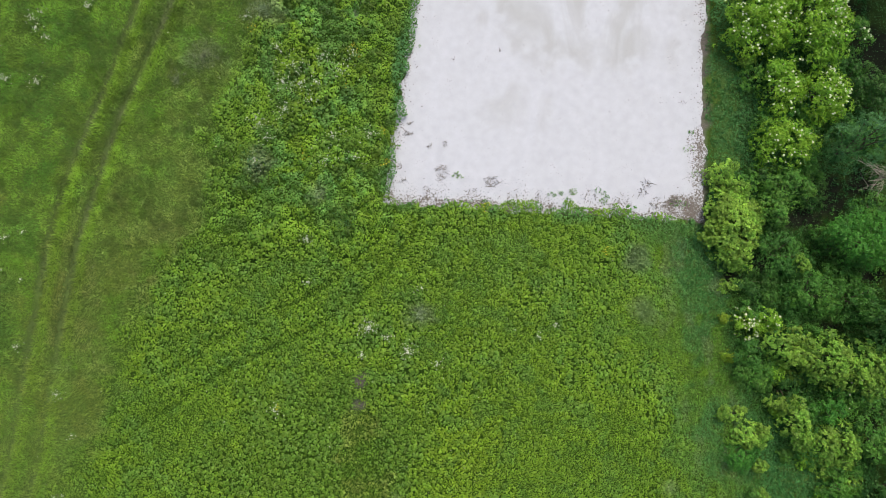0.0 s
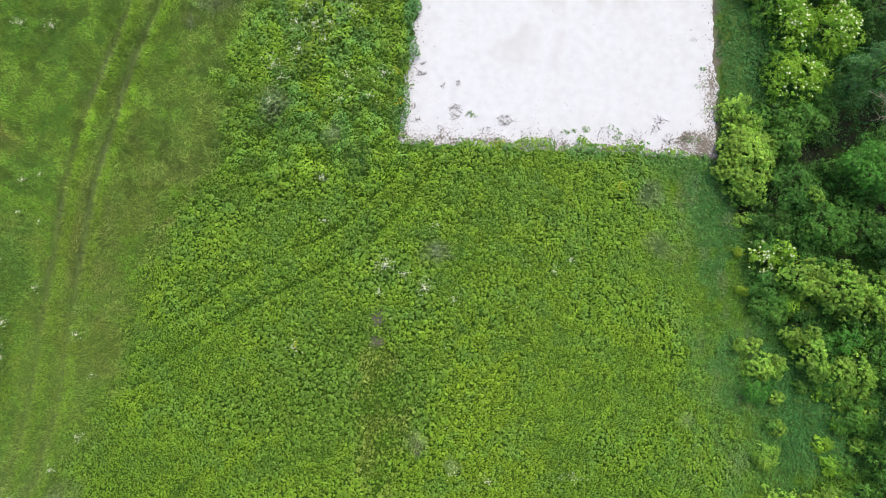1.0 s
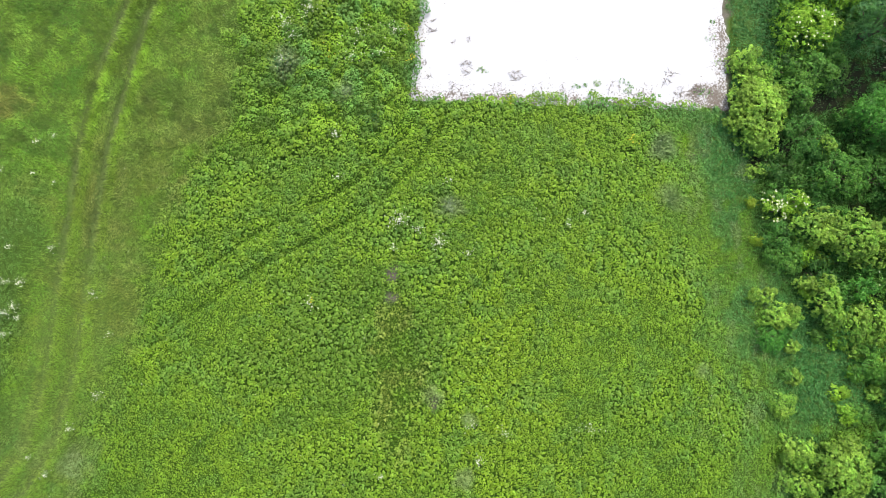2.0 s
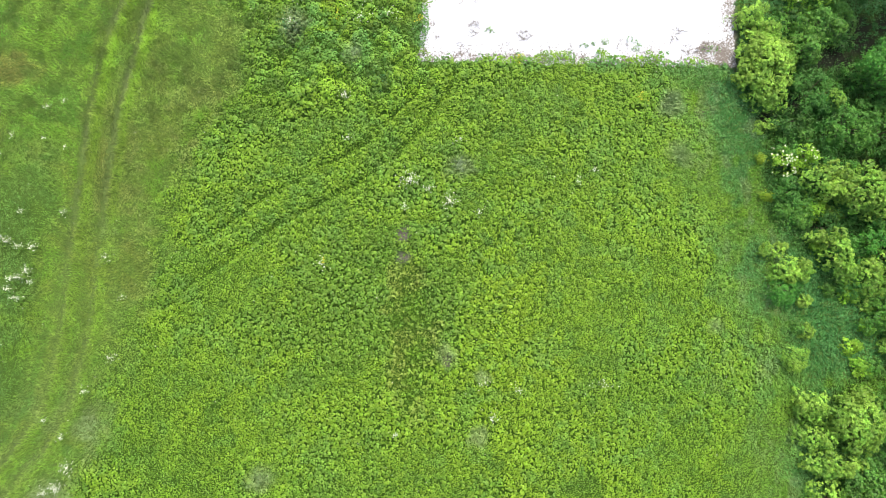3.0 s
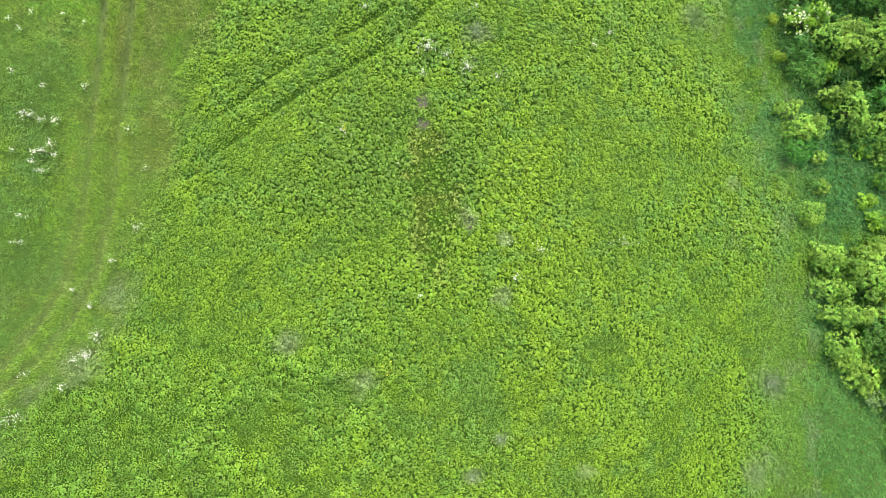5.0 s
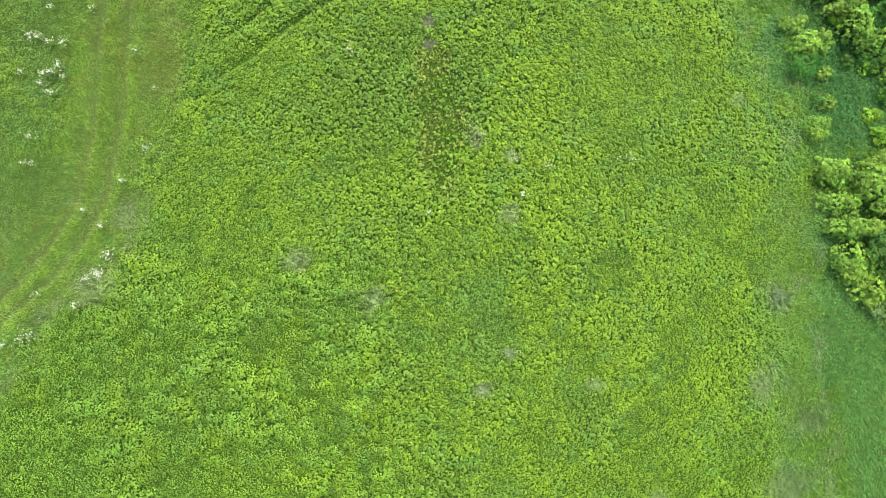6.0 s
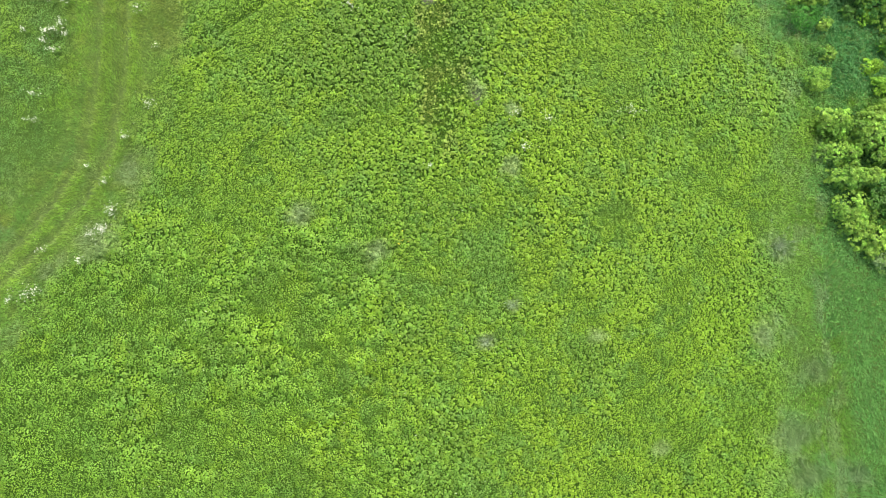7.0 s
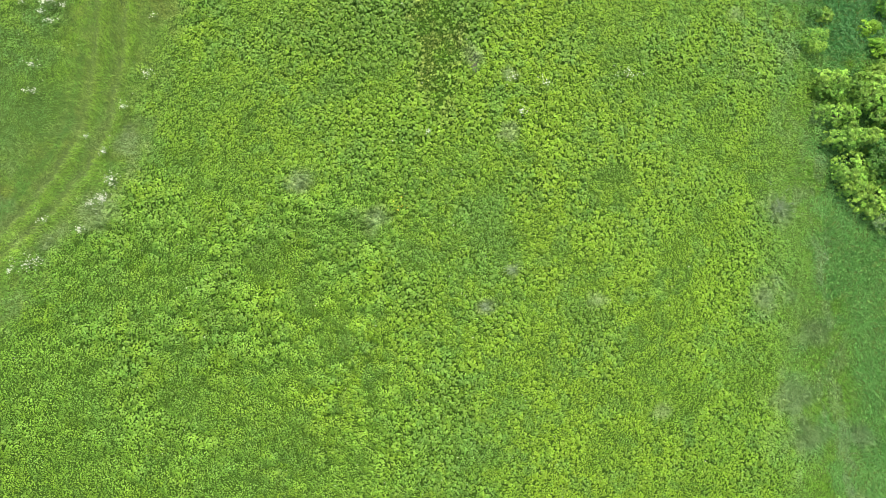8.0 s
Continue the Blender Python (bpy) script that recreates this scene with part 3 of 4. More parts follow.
def herb_height(x, y):
    h = 0.10 + 0.26 * (clouds(x, y, 1.3, 81) ** 1.3) + 0.14 * (clouds(x, y, 5.0, 84) - 0.5)
    h = h + 0.5 * rank_growth(x, y) * domes(x, y, 0.72, 40)[0] + (0.22 + 0.10 * (1 - ramp(clouds(x, y, 3.0, 50), 0.4, 0.6))) * lumpiness(x, y) * domes(x, y, 0.21, 46)[0]
    return h * (1 - 0.75 * lanes(x, y))


def scattered(rng, x0, x1, y0, y1, step):
    gx, gy = np.meshgrid(np.arange(x0, x1, step), np.arange(y0, y1, step))
    return (gx.ravel() + rng.uniform(-0.5, 0.5, gx.size) * step, gy.ravel() + rng.uniform(-0.5, 0.5, gx.size) * step)


UPRIGHT = np.array((0, 0, 1.0))


def in_sight(x, y):
    """The part of the field that is planted densely."""
    west = np.interp(y, [-38, -22, -6, 2, 17], [-30, -30, -29, -26, -25.5])
    east = np.interp(y, [-38, -30, -18, -10, 17], [18.5, 19.0, 21.5, 23.5, 25.5])
    return (y > -38) & (y < 16.5) & (x > west) & (x < east)


def leaf_size(x, y):
    """Length of the herbs' leaves, by the kind that grows there."""
    kind, fine = clouds(x, y, 2.3, 91), ramp(clouds(x, y, 1.5, 48), 0.52, 0.60)
    size = 0.098 + 0.032 * ramp(kind, 0.44, 0.62) - 0.014 * ramp(x, 0, 5) - 0.012 * ramp(-y, 15, 20) - 0.014 * ramp(-x, 8, 14) * ramp(-y, -2, 3)
    return size * (1 - 0.15 * fine)


def herb_cover(name, label, seed, x0, x1, y0, y1, step, big=1.0, outer=False):
    """Knee-high broad-leaved herbs over the field: a canopy of single leaves on rounded clumps, and darker leaves below."""
    rng = np.random.default_rng(seed)
    x, y = scattered(rng, x0, x1, y0, y1, step)
    grass, strip, wood = zones(x, y)
    size = leaf_size(x, y) * (1 - 0.34 * leafy_patch(x, y)) * (1 - 0.42 * grass) * (1 - 0.2 * strip) * big
    share = np.minimum(1.0, (0.094 * big / size) ** 1.5 * 0.85)
    tussock = ramp(clouds(x, y, 1.3, 98), 0.45, 0.62)
    share = share * (1 - grass * (0.71 - 0.3 * tussock) * (1 - 0.8 * leafy_patch(x, y))) * (1 - 0.1 * strip * (1 - wood))
    share = share * (1 - 0.75 * blob(x, y, -3.3, -10.3, 1.1, 4.2, 9)) * (1 - 0.2 * spots(x, y, GREY_SPOTS, 71))
    # gaps between the clumps
    rise = domes(x, y, 0.21, 46)[0]
    share = share * (0.34 + 0.66 * ramp(rise + 0.5 * (clouds(x, y, 0.9, 62) - 0.4), 0.05, 0.38))
    free = (inside_court(x, y) < 0.04 - 0.22 * ramp(-x, -1.5, 0.5) - 0.2 * ramp(x, 6, 10) - 0.50 * ramp(x, 14.0, 14.5) + (clouds(x, y, 0.7, 87) - 0.5) * 0.5 + (clouds(x, y, 1.5, 89) - 0.47) * 1.3) & (shaded_gap(x, y) < rng.uniform(0.05, 1.1, len(x))) & (bare(x, y) < rng.uniform(0.2, 1.25, len(x)))
    ok = free & (rng.random(len(x)) < share) & (tracks(x, y) < rng.uniform(0.15, 0.7, len(x))) & (rng.uniform(0.3, 1.1, len(x)) > lanes(x, y)) & (in_sight(x, y) != outer) & ((x < 21) | (rng.random(len(x)) < 0.75))
    x, y, grass, strip, size = x[ok], y[ok], grass[ok], strip[ok], size[ok]
    n = len(x)
    h = herb_height(x, y) * (1 - 0.62 * grass) * (1 - 0.35 * strip)
    _, ox, oy, _ = domes(x, y, 0.21, 46)
    _, bx, by, _ = domes(x, y, 0.72, 40)
    rank, lump = rank_growth(x, y), lumpiness(x, y)
    nrm = unit(UPRIGHT + np.stack([0.62 * lump * ox + 0.6 * rank * bx, 0.62 * lump * oy + 0.6 * rank * by, 0 * ox], 1) + rng.normal(0, 0.17, (n, 3)) * (1, 1, 0.2))
    size = size * rng.uniform(0.72, 1.28, n)
    wide = rng.uniform(0.34, 0.50, n) * (1 - 0.4 * strip) * (1 - 0.45 * grass)
    way = np.where(rng.random(n) < 0.5 + 0.4 * strip, clouds(x, y, 1.2, 53) * 16 + rng.normal(0, 0.6, n), rng.uniform(0, 6.28, n))
    low = rng.random(n) < 0.34
    drop = np.where(low, rng.uniform(0.06, 0.16, n), np.abs(rng.normal(0, 0.032, n)))
    c = np.stack([x, y, ground_height(x, y) + np.maximum(h - drop * (1 - 0.5 * grass), 0.02)], 1)
    size = np.where(low, size * 1.25, size)
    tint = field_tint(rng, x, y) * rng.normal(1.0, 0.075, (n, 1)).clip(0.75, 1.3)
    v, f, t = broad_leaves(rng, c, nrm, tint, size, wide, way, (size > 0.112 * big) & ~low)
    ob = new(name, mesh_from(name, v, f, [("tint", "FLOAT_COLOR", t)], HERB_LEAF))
    tagged(ob, label, "herbs", kind="stuff")


def grass_cover(name, label, seed, x0, x1, y0, y1, step, count, outer=False):
    """Grass tufts where the field is grass, along the shrubs, and thinly between the herbs."""
    rng = np.random.default_rng(seed)
    x, y = scattered(rng, x0, x1, y0, y1, step)
    grass, strip, _ = zones(x, y)
    grey = spots(x, y, GREY_SPOTS, 71)
    share = np.maximum(np.maximum(grass, 0.45 * strip), np.maximum(np.maximum(0.7 if outer else 0.04, grey), 0.9 * np.maximum(lanes(x, y), blob(x, y, -3.3, -10.3, 1.1, 4.2, 9))))
    free = (inside_court(x, y) < -0.05 - 0.28 * ramp(x, 14.0, 14.5) + (clouds(x, y, 0.5, 88) - 0.5) * 0.5) & (shaded_gap(x, y) < rng.uniform(0.1, 1.2, len(x))) & (bare(x, y) < rng.uniform(0.35, 1.5, len(x)))
    ok = free & (in_sight(x, y) != outer) & (rng.random(len(x)) < share * (1 + 0.2 * strip)) & (tracks(x, y) < rng.uniform(0.25, 1.3, len(x)))
    x, y, grass, strip = x[ok], y[ok], grass[ok], strip[ok]
    stripe = np.maximum(np.exp(-(((rut_offset(x, y, RUT_A) - 0.5) / 0.3) ** 2)), np.exp(-(((rut_offset(x, y, RUT_B) - 0.45) / 0.28) ** 2)))
    h = 0.09 + 0.13 * clouds(x, y, 1.1, 93) + 0.22 * grey[ok] * (1 - grass) + 0.05 * strip + 0.14 * stripe * grass * (0.3 + 0.7 * ramp(y, -6, 3))
    hay = hay_band(x, y) * grass
    h = h + 0.10 * hay * clouds(x, y, 0.9, 94)
    turn = clouds(x, y, 1.6, 95) * (14 - 7 * strip) + rng.normal(0, 0.55, len(x)) * (1 - 0.4 * strip)
    bend = np.stack([np.cos(turn), np.sin(turn), 0 * turn], 1) * (0.1 + 0.4 * clouds(x, y, 1.5, 97) + 0.55 * strip + 0.3 * hay)[:, None]
    base = np.stack([x, y, ground_height(x, y)], 1)
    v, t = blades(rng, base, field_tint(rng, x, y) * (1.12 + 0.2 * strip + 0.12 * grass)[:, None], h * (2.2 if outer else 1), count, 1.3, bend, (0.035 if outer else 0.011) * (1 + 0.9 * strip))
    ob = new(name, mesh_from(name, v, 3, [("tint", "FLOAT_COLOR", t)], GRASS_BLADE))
    return tagged(ob, label, "grass", kind="stuff")


herb_cover("herb_field", "dense knee-high yellow-green broad-leaved herbs on a meadow", 101, -30, 25.5, -38, 16.5, 0.0615)
herb_cover("outer_herbs", "green broad-leaved herbs at the field's far edges", 102, -46, 44, -56, 36, 0.34, 4.0, True)
grass_cover("meadow_grass", "short mixed green and straw-brown meadow grass", 103, -30, 24, -38, 16.5, 0.098, 6)
grass_cover("strip_grass", "long blue-green grass lying along the shrubs", 105, 9.5, 19, -37, 3.5, 0.125, 5)
grass_cover("outer_grass", "green meadow grass beyond the herbs", 104, -46, 44, -56, 36, 0.6, 5, True)


# ---- shrubs and trees along the eastern edge ----
def umbel_mesh(name, mat, radius, seed, florets=26):
    """A flat flower head: a shallow dome of small florets."""
    rng = np.random.default_rng(seed)
    r, a = radius * np.sqrt(rng.random(florets)), rng.uniform(0, 6.28, florets)
    c = np.stack([r * np.cos(a), r * np.sin(a), -1.2 * r * r / radius * 0.3 + rng.normal(0, 0.006, florets)], 1)
    nrm = unit(UPRIGHT + rng.normal(0, 0.25, (florets, 3)))
    v, _ = leaves(rng, c, nrm, np.ones((florets, 3)), np.full(florets, radius * 0.5), 4, (0.0, 0.2), 0.6, 0.0)
    return mesh_from(name, v, 4, (), mat)


ELDER_HEADS = [umbel_mesh("blossom", CREAM, r, 300 + k, 20) for k, r in enumerate((0.032, 0.040, 0.050))]
PALETTE = {
    key: tuple(np.array(c) for c in pair)
    for key, pair in {
        "bright": ((0.202, 0.355, 0.048), (0.155, 0.318, 0.042)),
        "lime": ((0.183, 0.323, 0.044), (0.133, 0.281, 0.037)),
        "elder": ((0.146, 0.325, 0.028), (0.180, 0.350, 0.028)),
        "leafy": ((0.065, 0.180, 0.028), (0.085, 0.204, 0.028)),
        "mid": ((0.065, 0.193, 0.031), (0.083, 0.218, 0.029)),
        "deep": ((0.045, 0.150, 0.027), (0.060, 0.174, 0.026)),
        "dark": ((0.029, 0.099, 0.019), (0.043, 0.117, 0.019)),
        "vivid": ((0.046, 0.179, 0.026), (0.066, 0.226, 0.027)),
        "yellow": ((0.171, 0.265, 0.021), (0.161, 0.290, 0.023)),
        "blue": ((0.063, 0.175, 0.067), (0.054, 0.160, 0.038)),
        "pale": ((0.135, 0.280, 0.038), (0.153, 0.240, 0.104)),
    }.items()
}


def shrub(name, label, category, x, y, rx, ry, h, palette, seed, leaf=0.13, heads=0, stems=5, dense=1.0, spread=1.0, dome=0):
    """A leafy shrub or tree: tapered stems and a lobed crown of many leaf sprays; heads: white flower heads on its top."""
    rng = np.random.default_rng(seed)
    z0 = float(ground_height(np.array([x]), np.array([y]))[0])
    thing = new(name)
    thing.location = (x, y, z0)
    tagged(thing, label, category)
    star = name == "maple_shrub"
    if star:
        leaf, dome, rx, ry = leaf * 0.66, 190, rx * 1.1, ry * 1.1
    elif not dome and category in ("shrub", "tree") and name != "ash_tree":
        dome = 75
    # lobes of the crown
    k = max(5, int(6.5 * rx * ry))
    a, r = rng.uniform(0, 6.28, k), np.sqrt(rng.uniform(0, 0.75, k))
    lx, ly = r * np.cos(a) * rx, r * np.sin(a) * ry
    lr = rng.uniform(0.22, 0.42, k) * min(rx, ry) * spread
    lr = np.clip(lr, 0.22, 1.1)
    lz = h * (1 - 0.45 * r**2) * rng.uniform(0.72, 1.0, k) - lr * 0.75
    lz = np.maximum(lz, 0.2)
    # stems reach into the lobes
    for s in range(min(stems, k)):
        foot = np.array((rng.normal(0, 0.10), rng.normal(0, 0.10), -0.05)) * min(1, h)
        head = np.array((lx[s], ly[s], lz[s] + 0.4 * lr[s]))
        steps = np.linspace(0, 1, 6)[:, None]
        line = foot + (head - foot) * np.concatenate([steps**1.4, steps**1.4, steps], 1) + rng.normal(0, 0.03, (6, 3)) * h * 0.5
        v, q = tube(line, np.linspace(0.028, 0.007, 6) * (0.6 + 0.5 * h), 6)
        part("stem", mesh_from("stem", v, q, (), BARK), thing)
    # sprays of leaves over the lobes
    cs, ns, top = [], [], None
    for cx, cy, cz, cr in zip(lx, ly, lz, lr):
        m = int(dense * 100 * cr * cr * (0.13 / leaf) ** 1.6) + 8
        d = unit(rng.normal(0, 1, (m, 3)))
        d[:, 2] = np.where(d[:, 2] < -0.25, -d[:, 2], d[:, 2])
        shell = cr * rng.uniform(0.72, 1.08, (m, 1)) * (0.85 + 0.3 * lattice(d[:, 0] * 2 + cx, d[:, 1] * 2 + cy, 0.6, seed))[:, None]
        cs.append(np.array((cx, cy, cz)) + d * shell * (1, 1, 0.85))
        ns.append(unit(d + UPRIGHT * 0.6 + rng.normal(0, 0.2, d.shape)))
    if dome:
        m = int(dome * rx * ry)
        a, q = rng.uniform(0, 6.28, m), np.sqrt(rng.random(m))
        wob = 0.66 + 0.62 * lattice(np.cos(a) * 2, np.sin(a) * 2, 0.7, seed)
        lift = np.sqrt(np.maximum(1 - q * q, 0.02))
        top = sum(len(some) for some in cs) + np.arange(m)
        shoots = np.stack([q * np.cos(a) * rx * wob, q * np.sin(a) * ry * wob, h * lift * rng.uniform(0.82, 1.0, m) * (0.62 + 0.5 * lattice(q * np.cos(a) * rx, q * np.sin(a) * ry, 0.55, seed + 5))], 1)
        ways = unit(np.stack([q * np.cos(a), q * np.sin(a), lift + 0.4], 1) + rng.normal(0, 0.25, (m, 3)))
        cs.append(shoots)
        ns.append(ways)
    # low skirt that closes the inside
    m = int(14 * rx * ry) + 6
    a, r = rng.uniform(0, 6.28, m), np.sqrt(rng.random(m)) * 0.9
    cs.append(np.stack([r * np.cos(a) * rx, r * np.sin(a) * ry, h * rng.uniform(0.12, 0.5, m)], 1))
    ns.append(unit(UPRIGHT + rng.normal(0, 0.3, (m, 3))))
    c, nn = np.concatenate(cs), np.concatenate(ns)
    c[:, 2] = np.maximum(c[:, 2], 0.06)
    one, two = PALETTE[palette]
    f = ramp(clouds(c[:, 0] + x, c[:, 1] + y, 0.8, seed + 3) + rng.normal(0, 0.1, len(c)), 0.3, 0.7)
    tint = blend(np.tile(one, (len(c), 1)), two, f) * rng.normal(1, 0.12, (len(c), 1)).clip(0.65, 1.4)
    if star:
        # light young shoots on top; shade between them put into the lower leaves' tint
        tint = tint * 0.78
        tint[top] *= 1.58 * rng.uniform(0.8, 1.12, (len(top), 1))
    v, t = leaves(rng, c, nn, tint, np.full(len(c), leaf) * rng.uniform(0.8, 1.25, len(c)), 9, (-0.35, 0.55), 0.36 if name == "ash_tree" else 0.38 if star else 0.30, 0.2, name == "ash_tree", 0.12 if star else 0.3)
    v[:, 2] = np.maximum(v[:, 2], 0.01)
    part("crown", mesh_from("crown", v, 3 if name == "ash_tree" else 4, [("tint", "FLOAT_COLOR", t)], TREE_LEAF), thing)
    # flower heads sit on the upper lobes
    if heads:
        top = np.argsort(-(c[:, 2] + rng.uniform(0, 1.0, len(c)) * h))[: heads * 5] if top is None else top
        high = top[np.argsort(-c[top, 2] / h - rng.uniform(0, 0.5, len(top)))][: max(heads, int(0.55 * len(top)))]
        for n, i in enumerate(rng.permutation(high)[:heads]):
            b = part("blossom", ELDER_HEADS[n % 3], thing, "cream-white flat flower head" if n == 0 else "")
            b.location = c[i] + nn[i] * leaf * 0.75
            b.rotation_euler = (rng.normal(0, 0.25), rng.normal(0, 0.25), rng.uniform(0, 6.28))
    return thing


ELDER = "leafy green elder shrub dotted with cream-white flower heads"
shrub("elder_shrub", ELDER, "shrub", 17.30, 13.67, 1.68, 2.23, 2.7, "elder", 401, 0.14, 150, dome=85)
shrub("elder_shrub", ELDER, "shrub", 20.17, 13.28, 1.70, 2.51, 3.2, "elder", 402, 0.14, 150, dome=85)
shrub("elder_shrub", "dark green elder shrub dotted with white flower heads", "shrub", 22.46, 12.73, 0.66, 1.00, 2.6, "mid", 409, 0.13, 24, dome=85)
shrub("elder_shrub", ELDER, "shrub", 18.45, 10.04, 1.23, 1.62, 2.2, "elder", 403, 0.13, 45, dome=85)
shrub("elder_shrub", ELDER, "shrub", 20.70, 9.64, 1.48, 1.55, 2.4, "elder", 410, 0.13, 75, dome=85)
shrub("elder_shrub", "light green elder shrub with a few flower heads", "shrub", 18.89, 7.04, 1.84, 1.40, 1.8, "elder", 404, 0.13, 34, dome=85)
shrub("elder_shrub", "leafy green elder shrub without flowers", "shrub", 18.72, 4.70, 1.43, 1.19, 1.9, "leafy", 408, 0.13, dome=85)
shrub("maple_shrub", "small yellow-green maple shoot beside flowering elder", "shrub", 17.06, 11.52, 0.37, 0.33, 0.9, "lime", 416, 0.13)
shrub("maple_shrub", "bright lime-green young maple shrub with clustered leaves", "shrub", 15.89, 2.75, 1.45, 2.35, 1.8, "bright", 411, 0.18, dense=1.2)
shrub("maple_shrub", "small lime-green maple shoot beside a larger shrub", "shrub", 15.60, 5.45, 0.78, 0.80, 1.2, "bright", 412, 0.18)
shrub("maple_shrub", "small lime-green maple shoot beside a larger shrub", "shrub", 16.45, 4.75, 0.55, 0.55, 1.3, "bright", 417, 0.17)
shrub("maple_shrub", "light green shrub with spreading leafy branches", "shrub", 17.85, 3.43, 0.84, 0.98, 1.9, "leafy", 465, 0.17)
shrub("maple_shrub", "low yellow-green maple seedling in dull grass", "shrub", 15.88, -0.40, 0.66, 0.43, 0.7, "lime", 413, 0.13)
shrub("maple_shrub", "small yellow-green maple shoot in deep shade", "shrub", 19.23, 0.65, 0.46, 0.51, 1.6, "lime", 418, 0.15)
shrub("maple_shrub", "low yellow-green maple seedling in dull grass", "shrub", 17.83, -1.00, 0.36, 0.30, 0.9, "leafy", 419, 0.13)
shrub("herb_tuft", "small golden-yellow herb tuft in dull grass", "herb", 15.75, -2.10, 0.38, 0.35, 0.35, "yellow", 414, 0.09)
shrub("herb_tuft", "small golden-yellow herb tuft in dull grass", "herb", 15.74, -3.98, 0.33, 0.28, 0.35, "yellow", 415, 0.09)
shrub("elder_shrub", "low elder shrub covered with cream-white flower heads", "shrub", 16.55, -2.50, 0.74, 0.95, 1.4, "elder", 406, 0.12, 58, dome=85)
shrub("elder_shrub", "light green elder shrub with a few flower heads", "shrub", 17.55, -2.11, 0.67, 0.71, 1.5, "elder", 405, 0.12, 10, dome=85)
shrub("maple_shrub", "light green spreading maple shrub", "shrub", 18.54, -3.65, 1.28, 0.97, 2.2, "lime", 421, 0.19)
shrub("maple_shrub", "light green spreading maple shrub", "shrub", 20.37, -4.05, 1.32, 1.23, 2.6, "lime", 422, 0.19)
shrub("maple_shrub", "light green spreading maple shrub", "shrub", 22.21, -4.61, 1.25, 1.23, 2.8, "lime", 430, 0.19)
shrub("elder_shrub", "dark green elder shrub with a few white flower heads", "shrub", 22.14, -5.74, 1.20, 1.18, 1.8, "mid", 407, 0.13, 14, dome=85)
shrub("bramble_shrub", "low dark green bramble shrub under taller ones", "shrub", 16.57, -4.77, 0.73, 1.08, 0.9, "leafy", 423, 0.11)
shrub("maple_shrub", "small yellow-green maple shoot", "shrub", 18.06, -6.42, 0.59, 0.41, 1.2, "lime", 433, 0.15)
shrub("maple_shrub", "upright yellow-green maple shrub", "shrub", 18.81, -7.36, 0.76, 1.34, 1.9, "lime", 424, 0.19)
shrub("maple_shrub", "small yellow-green maple shoot", "shrub", 15.71, -7.00, 0.76, 0.41, 1.0, "lime", 426, 0.16)
shrub("maple_shrub", "low lime-green maple shrub", "shrub", 16.52, -8.11, 1.19, 0.63, 1.2, "lime", 425, 0.19)
shrub("hazel_shrub", "mid-green hazel shrub among lighter maples", "shrub", 20.55, -6.81, 0.83, 0.97, 1.6, "vivid", 434, 0.12)
shrub("maple_shrub", "lime-green maple shrub at the wood's edge", "shrub", 20.95, -8.49, 1.47, 1.09, 1.7, "lime", 427, 0.18)
shrub("bramble_shrub", "mid-green bramble shrub at the wood's edge", "shrub", 21.12, -10.57, 1.33, 1.15, 1.4, "mid", 428, 0.12)
shrub("round_bush", "dense rounded vivid green bush", "bush", 16.12, -9.21, 0.91, 0.84, 0.8, "vivid", 431, 0.075, dense=1.5, dome=420)
shrub("round_bush", "low yellow-green cushion of leafy herbs", "bush", 16.38, -12.63, 0.85, 0.72, 0.95, "bright", 432, 0.08, dense=1.2, dome=330)
shrub("maple_shrub", "lime-green maple shrub at the wood's edge", "shrub", 16.92, -15.02, 0.87, 0.87, 1.5, "bright", 441, 0.17)
shrub("maple_shrub", "lime-green maple shrub at the wood's edge", "shrub", 17.10, -16.58, 1.13, 0.70, 1.3, "bright", 443, 0.15)
shrub("maple_shrub", "lime-green maple shrub at the wood's edge", "shrub", 17.73, -17.97, 1.53, 0.67, 1.6, "lime", 442, 0.19)
shrub("maple_shrub", "lime-green maple shrub at the wood's edge", "shrub", 18.96, -15.77, 1.34, 1.50, 1.9, "lime", 444, 0.18)
shrub("maple_shrub", "lime-green maple shrub at the wood's edge", "shrub", 17.52, -19.73, 1.09, 1.16, 1.3, "bright", 445, 0.17)
shrub("maple_shrub", "mid-green maple shrub at the wood's edge", "shrub", 19.37, -19.41, 1.34, 1.61, 1.8, "leafy", 435, 0.18)
shrub("maple_shrub", "lime-green maple shrub at the wood's edge", "shrub", 18.15, -20.95, 0.95, 1.05, 1.1, "bright", 446, 0.16)
shrub("hazel_shrub", "dark green feathery shrub in the wood's shade", "shrub", 22.20, 1.99, 1.68, 1.69, 3.0, "vivid", 461, 0.11, stems=7)
shrub("hazel_shrub", "dark green small-leaved shrub in shade", "shrub", 18.27, 1.23, 1.14, 1.43, 1.5, "deep", 462, 0.1)
shrub("hazel_shrub", "mid-green small-leaved shrub beside darker ones", "shrub", 19.78, -0.80, 1.21, 1.41, 1.8, "mid", 463, 0.1)
shrub("hazel_shrub", "dark green small-leaved shrub in shade", "shrub", 21.96, -1.23, 1.37, 1.55, 1.8, "deep", 436, 0.11)
shrub("willow_tree", "tall blue-green fine-leaved willow", "tree", 22.13, 6.77, 1.61, 1.54, 4.5, "blue", 466, 0.09, stems=7)
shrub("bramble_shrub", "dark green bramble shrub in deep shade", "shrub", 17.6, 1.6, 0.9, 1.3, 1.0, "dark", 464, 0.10)
